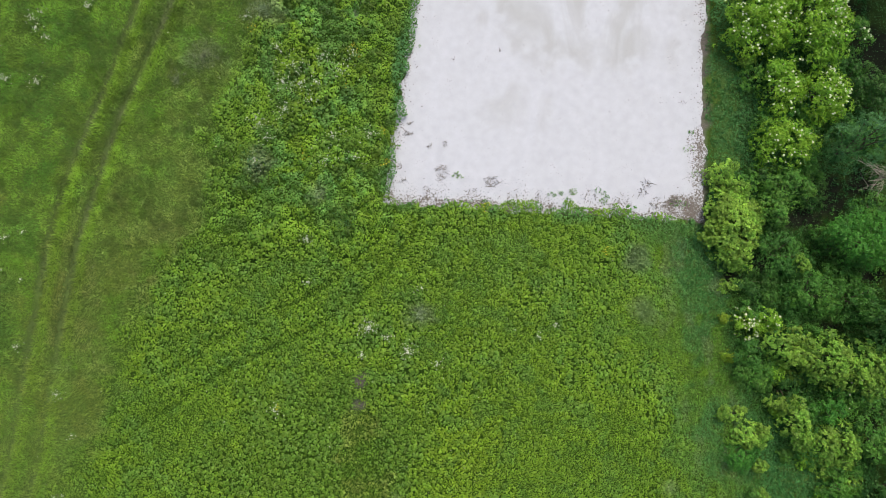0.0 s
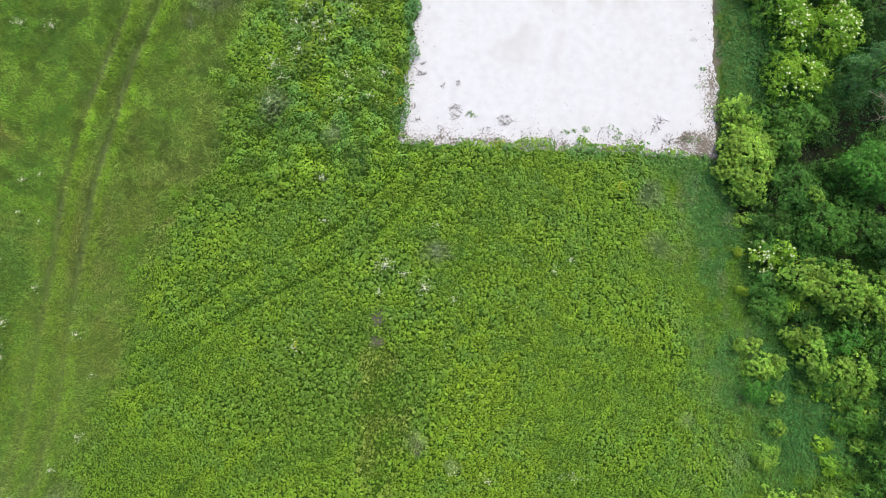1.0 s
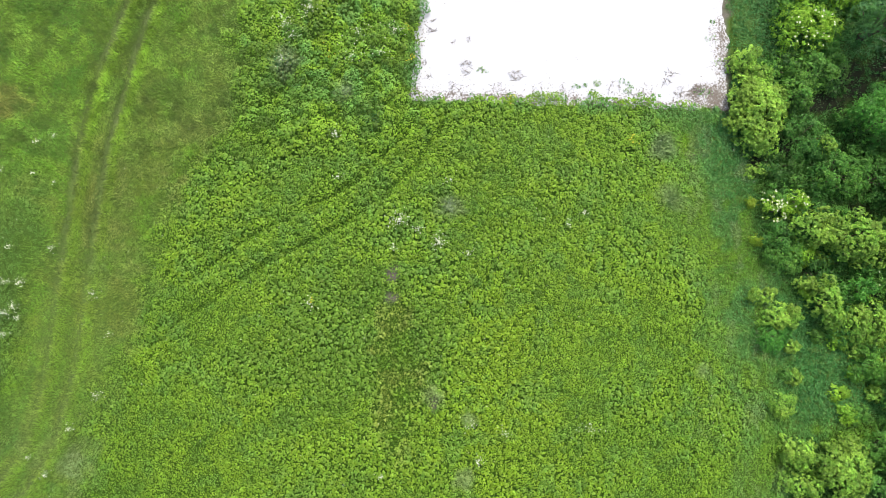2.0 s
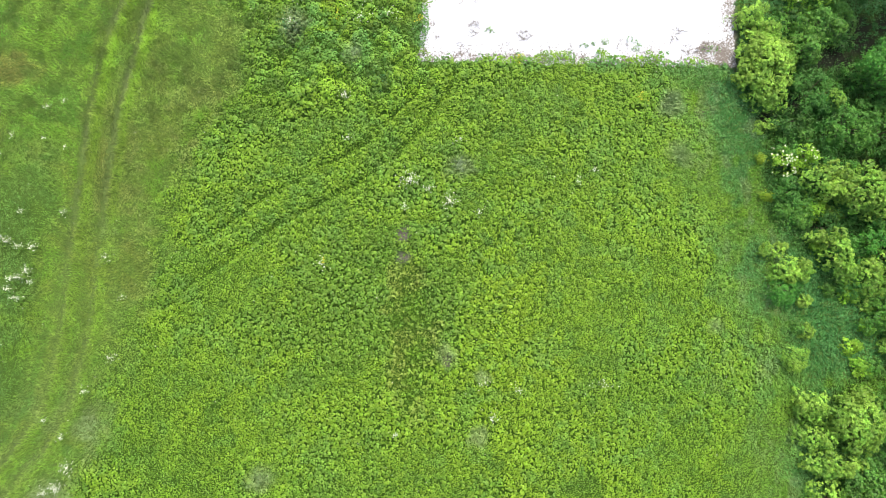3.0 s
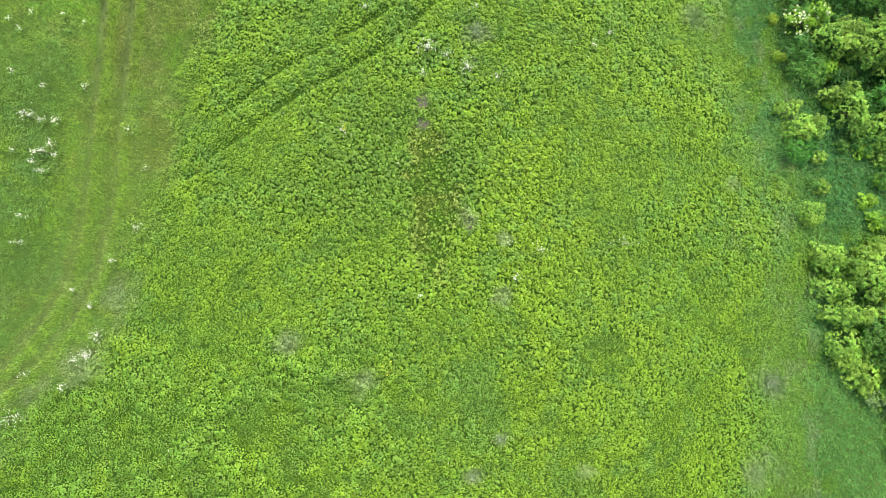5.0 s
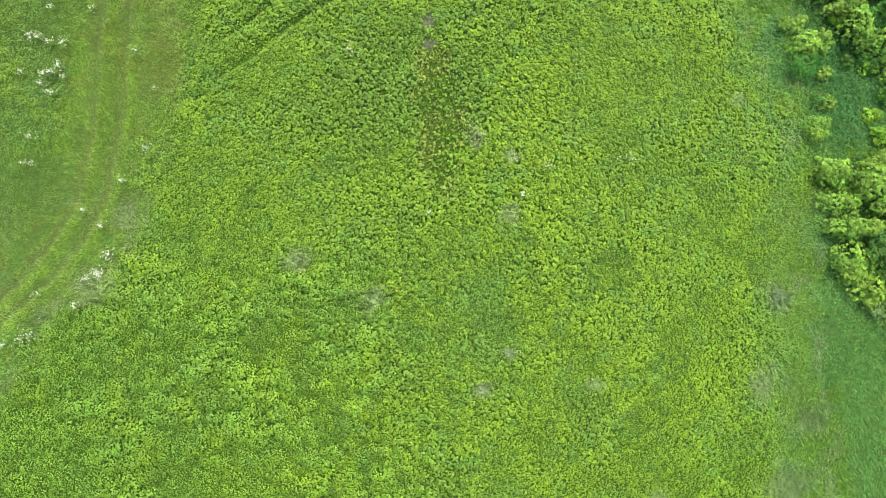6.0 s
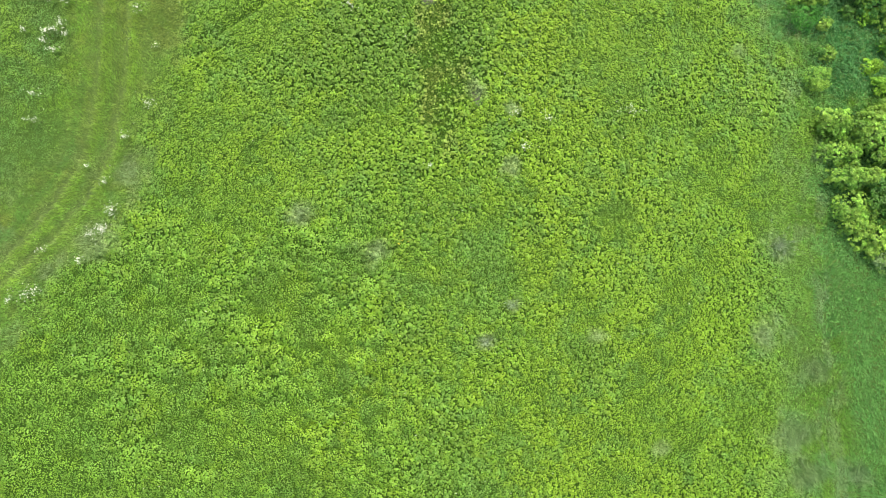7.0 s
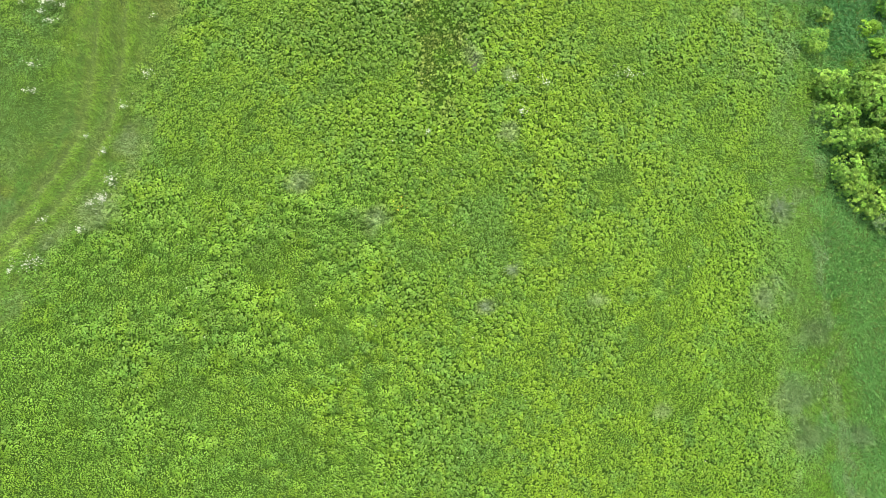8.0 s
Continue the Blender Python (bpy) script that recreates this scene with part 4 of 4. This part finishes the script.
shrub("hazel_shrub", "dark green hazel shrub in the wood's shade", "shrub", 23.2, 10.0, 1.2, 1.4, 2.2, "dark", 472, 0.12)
shrub("hazel_shrub", "dark green hazel shrub in the wood's shade", "shrub", 22.9, -8.2, 1.3, 1.4, 2.2, "mid", 474, 0.13)
shrub("hazel_shrub", "dark green hazel shrub in the wood's shade", "shrub", 22.3, -13.0, 1.2, 1.5, 1.8, "mid", 475, 0.12)
shrub("hazel_shrub", "dark green hazel shrub in the wood's shade", "shrub", 21.3, -16.9, 1.3, 1.6, 1.8, "mid", 476, 0.12)
shrub("bramble_shrub", "low mid-green bramble in rough grass by the wood", "shrub", 21.2, -14.8, 1.1, 1.0, 1.2, "mid", 521, 0.11, stems=3)
shrub("maple_shrub", "mid-green maple shrub at the wood's edge", "shrub", 20.6, -22.0, 1.5, 1.4, 1.7, "mid", 447, 0.18)
shrub("pale_shrub", "low grey-green shrub with pale shoots", "shrub", 18.9, -22.6, 0.7, 0.7, 0.8, "pale", 448, 0.12)
shrub("bramble_shrub", "mid-green bramble shrub at the wood's edge", "shrub", 20.8, -25.2, 1.7, 1.9, 1.5, "mid", 449, 0.12)
shrub("bramble_shrub", "dark green bramble shrub in rough grass", "shrub", 19.4, -33.8, 1.5, 2.0, 1.3, "mid", 450, 0.12)
# seedlings in the rough grass between the larger shrubs
SEEDLINGS = [(20.5, -9.9, 0.55), (21.7, -11.3, 0.6), (20.4, -11.2, 0.4), (21.3, -12.3, 0.45), (20.3, -13.2, 0.6), (19.5, -9.5, 0.45), (17.2, -11.3, 0.4), (18.4, -9.1, 0.35), (19.4, -12.1, 0.5), (21.9, -10.5, 0.55),
             (21.1, -9.1, 0.6), (19.8, -13.3, 0.6), (17.2, -9.7, 0.35), (16.7, -11.1, 0.3), (18.1, -6.9, 0.4), (19.1, -5.2, 0.45), (17.4, -5.4, 0.55), (18.1, -4.9, 0.6)]
for k, (x, y, r) in enumerate(SEEDLINGS):
    shrub("maple_shrub", "low leafy maple seedling in rough grass", "shrub", x, y, r, r * 0.9, 0.45 + 0.4 * r, ("lime", "leafy", "elder")[k % 3], 580 + k, 0.15, stems=3)
# low growth that closes the wood's edge between the larger shrubs
fill = np.random.default_rng(530)
for k, (x, y) in enumerate(zip(*scattered(fill, 16.2, 24.6, -9.6, 14.5, 1.55))):
    here = np.array([x]), np.array([y])
    if zones(*here)[2][0] > 0.9 and shaded_gap(*here)[0] < 0.25:
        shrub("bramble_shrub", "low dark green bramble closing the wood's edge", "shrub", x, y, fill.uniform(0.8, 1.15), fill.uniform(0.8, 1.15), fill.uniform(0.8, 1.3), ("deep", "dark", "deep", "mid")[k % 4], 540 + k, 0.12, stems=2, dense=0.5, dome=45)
# taller trees behind, which close the view to the east
for k, (x, y, r, h) in enumerate(((27.4, 12.2, 2.2, 6.5), (27.0, 3.6, 2.2, 5.5), (24.0, -1.8, 2.3, 4.8), (23.6, -10.8, 2.0, 3.2), (23.4, -15.6, 2.2, 3.4),
                                  (23.8, -22.6, 2.4, 4.0), (23.0, -29.5, 2.2, 3.6), (20.2, 17.6, 2.6, 4.0), (17.4, 18.2, 2.0, 3.0), (24.8, 17.4, 2.8, 7.0))):
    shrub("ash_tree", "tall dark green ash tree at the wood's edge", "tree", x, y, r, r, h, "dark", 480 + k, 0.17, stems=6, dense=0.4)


def dead_branches(x, y, h, seed):
    """A leafless grey shrub: bare branches fanning out to one side."""
    rng = np.random.default_rng(seed)
    z0 = float(ground_height(np.array([x]), np.array([y]))[0])
    thing = tagged(new("dead_shrub"), "bare grey dead branches among dark shrubs", "dead shrub")
    thing.location = (x, y, z0)
    for k in range(20):
        a = rng.uniform(2.75, 3.75)
        reach, top = rng.uniform(1.2, 2.6), h * rng.uniform(0.55, 1.0)
        s = np.linspace(0, 1, 8)
        line = np.stack([np.cos(a) * reach * s**1.3, np.sin(a) * reach * s**1.3, top * s**0.7], 1) + rng.normal(0, 0.035, (8, 3))
        line[0] = (0, 0, -0.05)
        v, q = tube(line, np.linspace(0.018, 0.005, 8), 5)
        b = part("branch", mesh_from("branch", v, q, (), DEAD_WOOD), thing)
        for _ in range(3):
            i = rng.integers(3, 7)
            a2 = a + rng.normal(0, 0.6)
            end = line[i] + np.array((np.cos(a2), np.sin(a2), 0.15)) * rng.uniform(0.35, 0.8)
            tw = line[i] + (end - line[i]) * np.linspace(0, 1, 4)[:, None] + rng.normal(0, 0.02, (4, 3)) * (np.arange(4)[:, None] > 0)
            v, q = tube(tw, np.linspace(0.007, 0.003, 4), 4)
            part("twig", mesh_from("twig", v, q, (), DEAD_WOOD), b)
    return thing


dead_branches(24.2, 5.3, 3.0, 501)

# ---- flowering clumps in the meadow ----
FIELD_HEADS = [umbel_mesh("flower_head", WHITE, r, 320 + k, 7) for k, r in enumerate((0.020, 0.027, 0.035))]


def flower_clump(x, y, r, heads, seed):
    """A clump of white umbels over feathery leaves."""
    rng = np.random.default_rng(seed)
    z0 = float(ground_height(np.array([x]), np.array([y]))[0])
    grass = float(zones(np.array([x]), np.array([y]))[0][0])
    around = rng.normal(0, 0.5, (40, 2)) * r + (x, y)
    h = max(0.62 - 0.2 * grass, float(np.quantile(herb_height(around[:, 0], around[:, 1]), 0.9)) * (1 - 0.62 * grass) + 0.10)
    thing = tagged(new("wildflower_clump"), "clump of white umbel wildflowers among green leaves", "wildflowers", "white wildflower clumps")
    thing.location = (x, y, z0)
    m = int(40 * r * r) + 6
    a, q = rng.uniform(0, 6.28, m), np.sqrt(rng.random(m)) * r
    c = np.stack([q * np.cos(a), q * np.sin(a), h * rng.uniform(0.4, 0.8, m)], 1)
    tint = np.tile(MID * 1.1, (m, 1)) * rng.normal(1, 0.12, (m, 1))
    v, t = leaves(rng, c, unit(UPRIGHT + rng.normal(0, 0.3, (m, 3))), tint, np.full(m, 0.08), 8, (-0.1, 0.7), 0.25)
    part("foliage", mesh_from("foliage", v, 4, [("tint", "FLOAT_COLOR", t)], HERB_LEAF), thing)
    for n in range(int(heads * 3.0)):
        a, q = rng.uniform(0, 6.28), abs(rng.normal(0, 0.55)) * r
        top = np.array((q * math.cos(a) * 1.2, q * math.sin(a), h * rng.uniform(0.85, 1.12)))
        b = part("flower_head", FIELD_HEADS[n % 3], thing)
        b.location = top
        b.rotation_euler = (rng.normal(0, 0.2), rng.normal(0, 0.2), rng.uniform(0, 6.28))
        foot = top * (0.6, 0.6, 0)
        v, f = tube([foot, (foot + top) / 2 + (0.01, 0.01, 0), top - (0, 0, 0.01)], [0.005, 0.004, 0.003], 4)
        part("stalk", mesh_from("stalk", v, f, (), STALK), thing)
    return thing


STALK = petal_material("green_stalk", (0.12, 0.20, 0.05))
WEST = [(-20.75, 13.6, 0.35, 9), (-20.55, 13.09, 0.35, 10), (-19.88, 12.55, 0.3, 8), (-20.26, 13.91, 0.25, 5), (-17.85, 14.31, 0.35, 12),
        (-21.91, 10.38, 0.4, 14), (-20.37, 10.22, 0.5, 12), (-20.73, 2.33, 0.2, 4), (-21.56, 2.07, 0.3, 7), (-24.38, 1.87, 0.25, 5),
        (-23.36, 0.63, 0.3, 5), (-24.51, 0.33, 0.2, 5), (-23.97, -0.25, 0.2, 5), (-21.72, 0.44, 0.15, 4), (-20.69, -0.09, 0.15, 4),
        (-24.32, -2.51, 0.2, 5), (-22.78, -3.38, 0.22, 7), (-20.82, -3.48, 0.25, 7), (-23.92, -4.68, 0.3, 12), (-23.53, -4.86, 0.3, 12),
        (-23, -5.13, 0.25, 8), (-22.3, -5.19, 0.3, 14), (-22.6, -6.37, 0.3, 14), (-23.38, -6.74, 0.25, 10), (-22.97, -6.72, 0.3, 12),
        (-22.36, -6.96, 0.2, 7), (-23.52, -7.26, 0.22, 10), (-24.44, -6.61, 0.2, 6), (-23.11, -7.74, 0.35, 10), (-18.64, -5.89, 0.3, 9),
        (-17.82, -7.88, 0.2, 4), (-24.17, -9.93, 0.35, 9), (-24.53, -11.33, 0.15, 5), (-24.11, -11.38, 0.2, 5), (-18.42, -10.97, 0.35, 9),
        (-19.74, -12.56, 0.2, 9), (-21.81, -13.88, 0.2, 6), (-20.93, -14.8, 0.22, 10), (-20.59, -16.3, 0.4, 22), (-21.13, -17.25, 0.42, 34),
        (-21.71, -17.46, 0.3, 12), (-22.3, -18.65, 0.25, 10), (-24.27, -17.95, 0.3, 7), (-24.69, -20, 0.4, 9), (-25.29, -20.18, 0.5, 14),
        (-26.08, -20.4, 0.35, 10), (-22.41, -18.77, 0.2, 6)]
MIDDLE = [(-3.0, -2.5, 0.55, 34), (-1.0, -3.7, 0.5, 26), (-2.0, -3.0, 0.45, 8), (-3.3, -3.9, 0.3, 7), (0.5, -4.3, 0.4, 7), (-6.1, 2.0, 0.35, 12), (-6.1, -0.2, 0.25, 6),
          (-7.6, -6.7, 0.45, 9), (6.3, -13.4, 0.5, 9), (0.4, -13.0, 0.4, 6), (2.1, -13.5, 0.4, 7), (0.7, -14.8, 0.35, 9), (-4.2, -15.4, 0.3, 5),
          (5.7, -3.0, 0.25, 5), (6.5, -2.4, 0.25, 5), (-0.3, -0.5, 0.3, 5)]
NORTH = [(-6.95, 11.05, 0.5, 9), (-7.52, 10.19, 0.45, 9), (-6.62, 10.11, 0.4, 7), (-7.35, 8.76, 0.5, 9), (-5.38, 11.56, 0.35, 6),
         (-4.63, 10.79, 0.55, 9), (-8.65, 7.91, 0.35, 6), (-4.87, 7.33, 0.4, 6), (-5.2, 6.07, 0.4, 5), (-2.98, 7.49, 0.45, 7),
         (-5.71, 10.11, 0.4, 5), (-6.03, 9.26, 0.4, 5), (-7.79, 11.98, 0.3, 5), (-3.89, 11.74, 0.3, 4), (-8.32, 7.24, 0.3, 4),
         (-3.72, 6.23, 0.35, 4), (-8.8, 5.99, 0.3, 4), (-9.6, 13.8, 0.3, 4), (-8.8, 8.3, 0.3, 3)]
for k, (x, y, r, heads) in enumerate(MIDDLE + WEST):
    flower_clump(x, y, r, heads, 600 + k)
for k, (x, y, r, heads) in enumerate(NORTH):
    flower_clump(x, y, r * 1.5, heads * 2, 670 + k)


def feather_tuft(x, y, r, h, colour, seed, label, name="mugwort_tuft"):
    """A round plant of narrow leaves that spread from its middle."""
    rng = np.random.default_rng(seed)
    z0 = float(ground_height(np.array([x]), np.array([y]))[0])
    thing = tagged(new(name), label, "herb")
    thing.location = (x, y, z0)
    m = int(200 * r * r) + 24
    a, q = rng.uniform(0, 6.28, m), np.minimum(np.abs(rng.normal(0, 0.75, m)), 1.7) * r * rng.uniform(0.7, 1.3, m)
    base = np.stack([q * np.cos(a), q * np.sin(a), h * (0.35 + 0.5 * np.maximum(1 - (q / r) ** 2, 0))], 1)
    out = np.stack([np.cos(a), np.sin(a), 0 * a], 1) * (q / r)[:, None] * 1.4
    tint = np.tile(colour * 1.6, (m, 1)) * rng.normal(1, 0.16, (m, 1)).clip(0.6, 1.5)
    v, t = blades(rng, base, tint, np.full(m, 0.15), 7, 1.2, out, 0.008)
    part("foliage", mesh_from("foliage", v, 3, [("tint", "FLOAT_COLOR", t)], GRASS_BLADE), thing)
    for k in range(4):
        d = rng.uniform(0, 6.28)
        v, f = tube([(0, 0, -0.03), (0.12 * math.cos(d), 0.12 * math.sin(d), h * 0.35), (0.3 * r * math.cos(d), 0.3 * r * math.sin(d), h * 0.7)], [0.008, 0.006, 0.004], 4)
        part("stem", mesh_from("stem", v, f, (), STALK), thing)
    return thing


SILVER = np.array((0.135, 0.185, 0.105))
DULL = np.array((0.125, 0.150, 0.085))
GREYS = [(-11.75, 11.6, 1.1, 0.45), (-13.15, 10.45, 0.45, 0.35), (-8.7, 14.2, 0.85, 0.5), (-9.1, 6.1, 0.75, 0.5), (-5.6, 4.25, 0.5, 0.55), (-0.4, -1.8, 0.6, 0.5), (-4.2, 2.9, 0.55, 0.5),
         (-0.7, -22.9, 0.35, 0.5), (-2.2, -24.7, 0.4, 0.5), (13.5, -21.1, 0.8, 0.35), (-3.8, 13.9, 0.6, 0.55)]
for k, (x, y, r, h) in enumerate(GREYS):
    feather_tuft(x, y, r, h, BLUE * 0.9 + 0.02 if k in (3, 6) else DULL if k < 2 else SILVER, 800 + k, "round grey-green tuft of narrow-leaved mugwort in the meadow")
feather_tuft(-13.75, 1.3, 0.45, 0.4, MID * 0.9, 830, "small round yellow-green herb at the grass edge", "herb_tuft")

YELLOW = petal_material("yellow_blossom", (0.62, 0.50, 0.04))
YELLOW_HEADS = [umbel_mesh("flower_head", YELLOW, r, 340 + k, 10) for k, r in enumerate((0.022, 0.03))]


def yellow_clump(x, y, r, heads, seed):
    rng = np.random.default_rng(seed)
    z0 = float(ground_height(np.array([x]), np.array([y]))[0])
    thing = tagged(new("yellow_flower_clump"), "clump of small yellow wildflowers over green leaves", "wildflowers", "yellow wildflower clumps")
    thing.location = (x, y, z0)
    m = int(50 * r * r) + 8
    a, q = rng.uniform(0, 6.28, m), np.sqrt(rng.random(m)) * r
    c = np.stack([q * np.cos(a), q * np.sin(a), rng.uniform(0.25, 0.5, m)], 1)
    v, t = leaves(rng, c, unit(UPRIGHT + rng.normal(0, 0.3, (m, 3))), np.tile(LIME, (m, 1)) * rng.normal(1, 0.12, (m, 1)), np.full(m, 0.07), 8)
    part("foliage", mesh_from("foliage", v, 4, [("tint", "FLOAT_COLOR", t)], HERB_LEAF), thing)
    for n in range(heads):
        a, q = rng.uniform(0, 6.28), math.sqrt(rng.random()) * r
        b = part("flower_head", YELLOW_HEADS[n % 2], thing)
        b.location = (q * math.cos(a), q * math.sin(a), rng.uniform(0.5, 0.58))
    return thing


for k, (x, y, r, heads) in enumerate(((-3.9, 12.0, 0.5, 26), (-9.1, 13.0, 0.4, 10), (-2.2, 6.05, 0.3, 12), (-2.3, 7.7, 0.25, 8), (3.0, 3.75, 0.3, 8), (9.4, 1.3, 0.35, 9),
                                      (-6.4, 6.6, 0.5, 12), (-6.0, -19.0, 0.4, 9), (-7.55, -6.5, 0.15, 5), (-4.4, 10.3, 0.4, 8))):
    yellow_clump(x, y, r, heads, 850 + k)

# single small white flowers all over the field
rng = np.random.default_rng(71)
x, y = scattered(rng, -28, 16, -37, 16, 0.5)
ok = (rng.random(len(x)) < 0.10 * ramp(clouds(x, y, 4.0, 111), 0.45, 0.65) + 0.03) & (inside_court(x, y) < -0.5)
x, y = x[ok], y[ok]
c = np.stack([x, y, ground_height(x, y) + herb_height(x, y) * (1 - 0.4 * zones(x, y)[0]) + 0.09], 1)
v, _ = leaves(rng, c, unit(UPRIGHT + rng.normal(0, 0.2, c.shape)), np.ones((len(x), 3)), rng.uniform(0.018, 0.034, len(x)), 5, (0, 0.3), 0.45, 0)
tagged(new("small_flowers", mesh_from("small_flowers", v, 4, (), WHITE)), "scattered single small white flowers in the herbs", "flowers", kind="stuff")


# ---- weeds and litter on the sand ----
WITHERED = petal_material("withered_leaf", (0.13, 0.115, 0.11))


def weed(x, y, r, n, palette, seed, dry=0):
    """A tuft of leaves rooted in the sand, or a dry brown stalk heap."""
    rng = np.random.default_rng(seed)
    thing = tagged(new("dry_weed" if dry else "green_weed"), "dry grey-brown weed stalks lying on white sand" if dry else "small green weed tuft growing in white sand",
                   "weed", "weeds on the sand")
    thing.location = (x, y, LEVEL)
    if n:
        a, q = rng.uniform(0, 6.28, n), np.sqrt(rng.random(n)) * r
        c = np.stack([q * np.cos(a), q * np.sin(a) * 0.7, rng.uniform(0.02, 0.10, n)], 1)
        one, two = PALETTE[palette]
        tint = blend(np.tile(one, (n, 1)), two, rng.random(n))
        v, t = leaves(rng, c, unit(UPRIGHT + rng.normal(0, 0.3, (n, 3))), tint, rng.uniform(0.04, 0.08, n), 7)
        v[:, 2] = np.maximum(v[:, 2], 0.004)
        part("foliage", mesh_from("foliage", v, 4, [("tint", "FLOAT_COLOR", t)], HERB_LEAF), thing)
    if dry:
        n = dry * 2
        a, q = rng.uniform(0, 6.28, n), np.sqrt(rng.random(n)) * r
        c = np.stack([q * np.cos(a), q * np.sin(a) * 0.7, rng.uniform(0.01, 0.04, n)], 1)
        v, _ = leaves(rng, c, unit(UPRIGHT + rng.normal(0, 0.3, (n, 3))), np.ones((n, 3)), rng.uniform(0.025, 0.06, n), 3, (-0.1, 0.4))
        v[:, 2] = np.maximum(v[:, 2], 0.004)
        part("withered_leaves", mesh_from("withered_leaves", v, 4, (), WITHERED), thing)
    for _ in range(dry):
        a, q = rng.uniform(0, 6.28), r * math.sqrt(rng.random())
        d = rng.uniform(0, 6.28)
        ln = rng.uniform(0.08, 0.28)
        p = np.array((q * math.cos(a), q * math.sin(a) * 0.7, 0.012))
        e = p + np.array((math.cos(d) * ln, math.sin(d) * ln, rng.uniform(0.0, 0.10)))
        v, f = tube([p, (p + e) / 2 + rng.normal(0, 0.012, 3) * (1, 1, 0), e], [0.012, 0.010, 0.005], 4)
        part("dry_stalk", mesh_from("dry_stalk", v, f, (), DRY), thing)
    return thing


GREEN_WEEDS = [(1.6, 5.4, 0.3, 20), (6.6, 4.45, 0.25, 14), (7.05, 4.5, 0.2, 12), (7.75, 4.6, 0.22, 18), (9.05, 4.65, 0.22, 12), (9.35, 4.5, 0.15, 8), (9.3, 4.1, 0.25, 18),
               (9.55, 4.35, 0.15, 7), (3.0, 3.95, 0.35, 22), (14.0, 6.9, 0.3, 10), (14.05, 7.8, 0.25, 8), (13.6, 3.9, 0.35, 16), (-0.4, 12.4, 0.12, 4),
               (7.5, 4.2, 0.15, 6), (13.1, 4.0, 0.2, 7), (14.3, 5.6, 0.3, 8), (1.0, 4.2, 0.2, 8), (2.2, 4.0, 0.2, 8), (4.2, 3.95, 0.2, 7), (5.6, 3.9, 0.2, 7)]
DRY_WEEDS = [(0.8, 5.75, 0.4, 16), (0.75, 5.3, 0.2, 8), (3.4, 5.1, 0.42, 24), (11.7, 5.0, 0.3, 12), (11.4, 4.6, 0.3, 10), (-1.0, 8.2, 0.12, 5), (-1.1, 7.7, 0.15, 7), (-0.85, 7.65, 0.08, 3),
             (0.1, 7.0, 0.14, 5), (0.9, 7.1, 0.2, 4), (3.9, 12.2, 0.06, 2), (1.4, 11.7, 0.06, 2), (13.8, 9.5, 0.2, 3), (-1.5, 5.9, 0.2, 7), (-1.3, 5.1, 0.2, 6),
             (8.5, 4.3, 0.5, 14), (10.5, 4.2, 0.5, 12), (12.3, 4.0, 0.5, 18), (6.0, 4.3, 0.5, 10), (4.6, 4.4, 0.4, 10), (2.4, 4.5, 0.4, 10), (0.2, 4.6, 0.5, 12),
             (13.2, 4.0, 0.5, 20), (9.9, 3.9, 0.4, 10)]
for k, (x, y, r, n) in enumerate(GREEN_WEEDS):
    weed(x, y, r, n, "leafy" if k % 3 else "pale", 700 + k)
for k, (x, y, r, n) in enumerate(DRY_WEEDS):
    weed(x, y, r, 0, "mid", 740 + k, n)

# crumbs of soil and bark along the court's edge
rng = np.random.default_rng(91)
x, y = scattered(rng, -2.2, 15, 3.2, 22, 0.13)
d = inside_court(x, y)
south = y - np.interp(x, [-1.9, 14.45], [4.25, 3.25])
chance = 0.55 * np.exp(-np.maximum(d, 0) / 0.22) + 0.10 * np.exp(-np.maximum(south, 0) / 0.45) + 0.001
chance += 0.55 * (x > 12.9) * np.exp(-np.maximum(south, 0) / 0.8)
ok = (rng.random(len(x)) < chance * ramp(clouds(x, y, 0.9, 121), 0.3, 0.6)) & (d > -0.1)
x, y = x[ok], y[ok]
s = rng.uniform(0.012, 0.05, len(x))
shape = np.array([(1, 0, 0.1), (0.2, 0.9, 0), (-0.9, 0.3, 0.1), (-0.3, -0.9, 0), (0, 0, 0.75)])
turn = rng.uniform(0, 6.28, len(x))
ca, sa = np.cos(turn)[:, None], np.sin(turn)[:, None]
v = np.stack([shape[None, :, 0] * ca - shape[None, :, 1] * sa, shape[None, :, 0] * sa + shape[None, :, 1] * ca, np.tile(shape[:, 2], (len(x), 1))], -1) * s[:, None, None]
v += np.stack([x, y, np.full(len(x), LEVEL - 0.005)], 1)[:, None]
f = np.array([(0, 1, 4), (1, 2, 4), (2, 3, 4), (3, 0, 4)])[None] + 5 * np.arange(len(x))[:, None, None]
crumbs = new("soil_crumbs", mesh_from("soil_crumbs", v, f.reshape(-1, 3), (), bark_material("soil_crumb", (0.05, 0.04, 0.035), (0.17, 0.14, 0.12))))
tagged(crumbs, "dark soil and bark crumbs scattered along the sand's edge", "crumbs", kind="stuff")
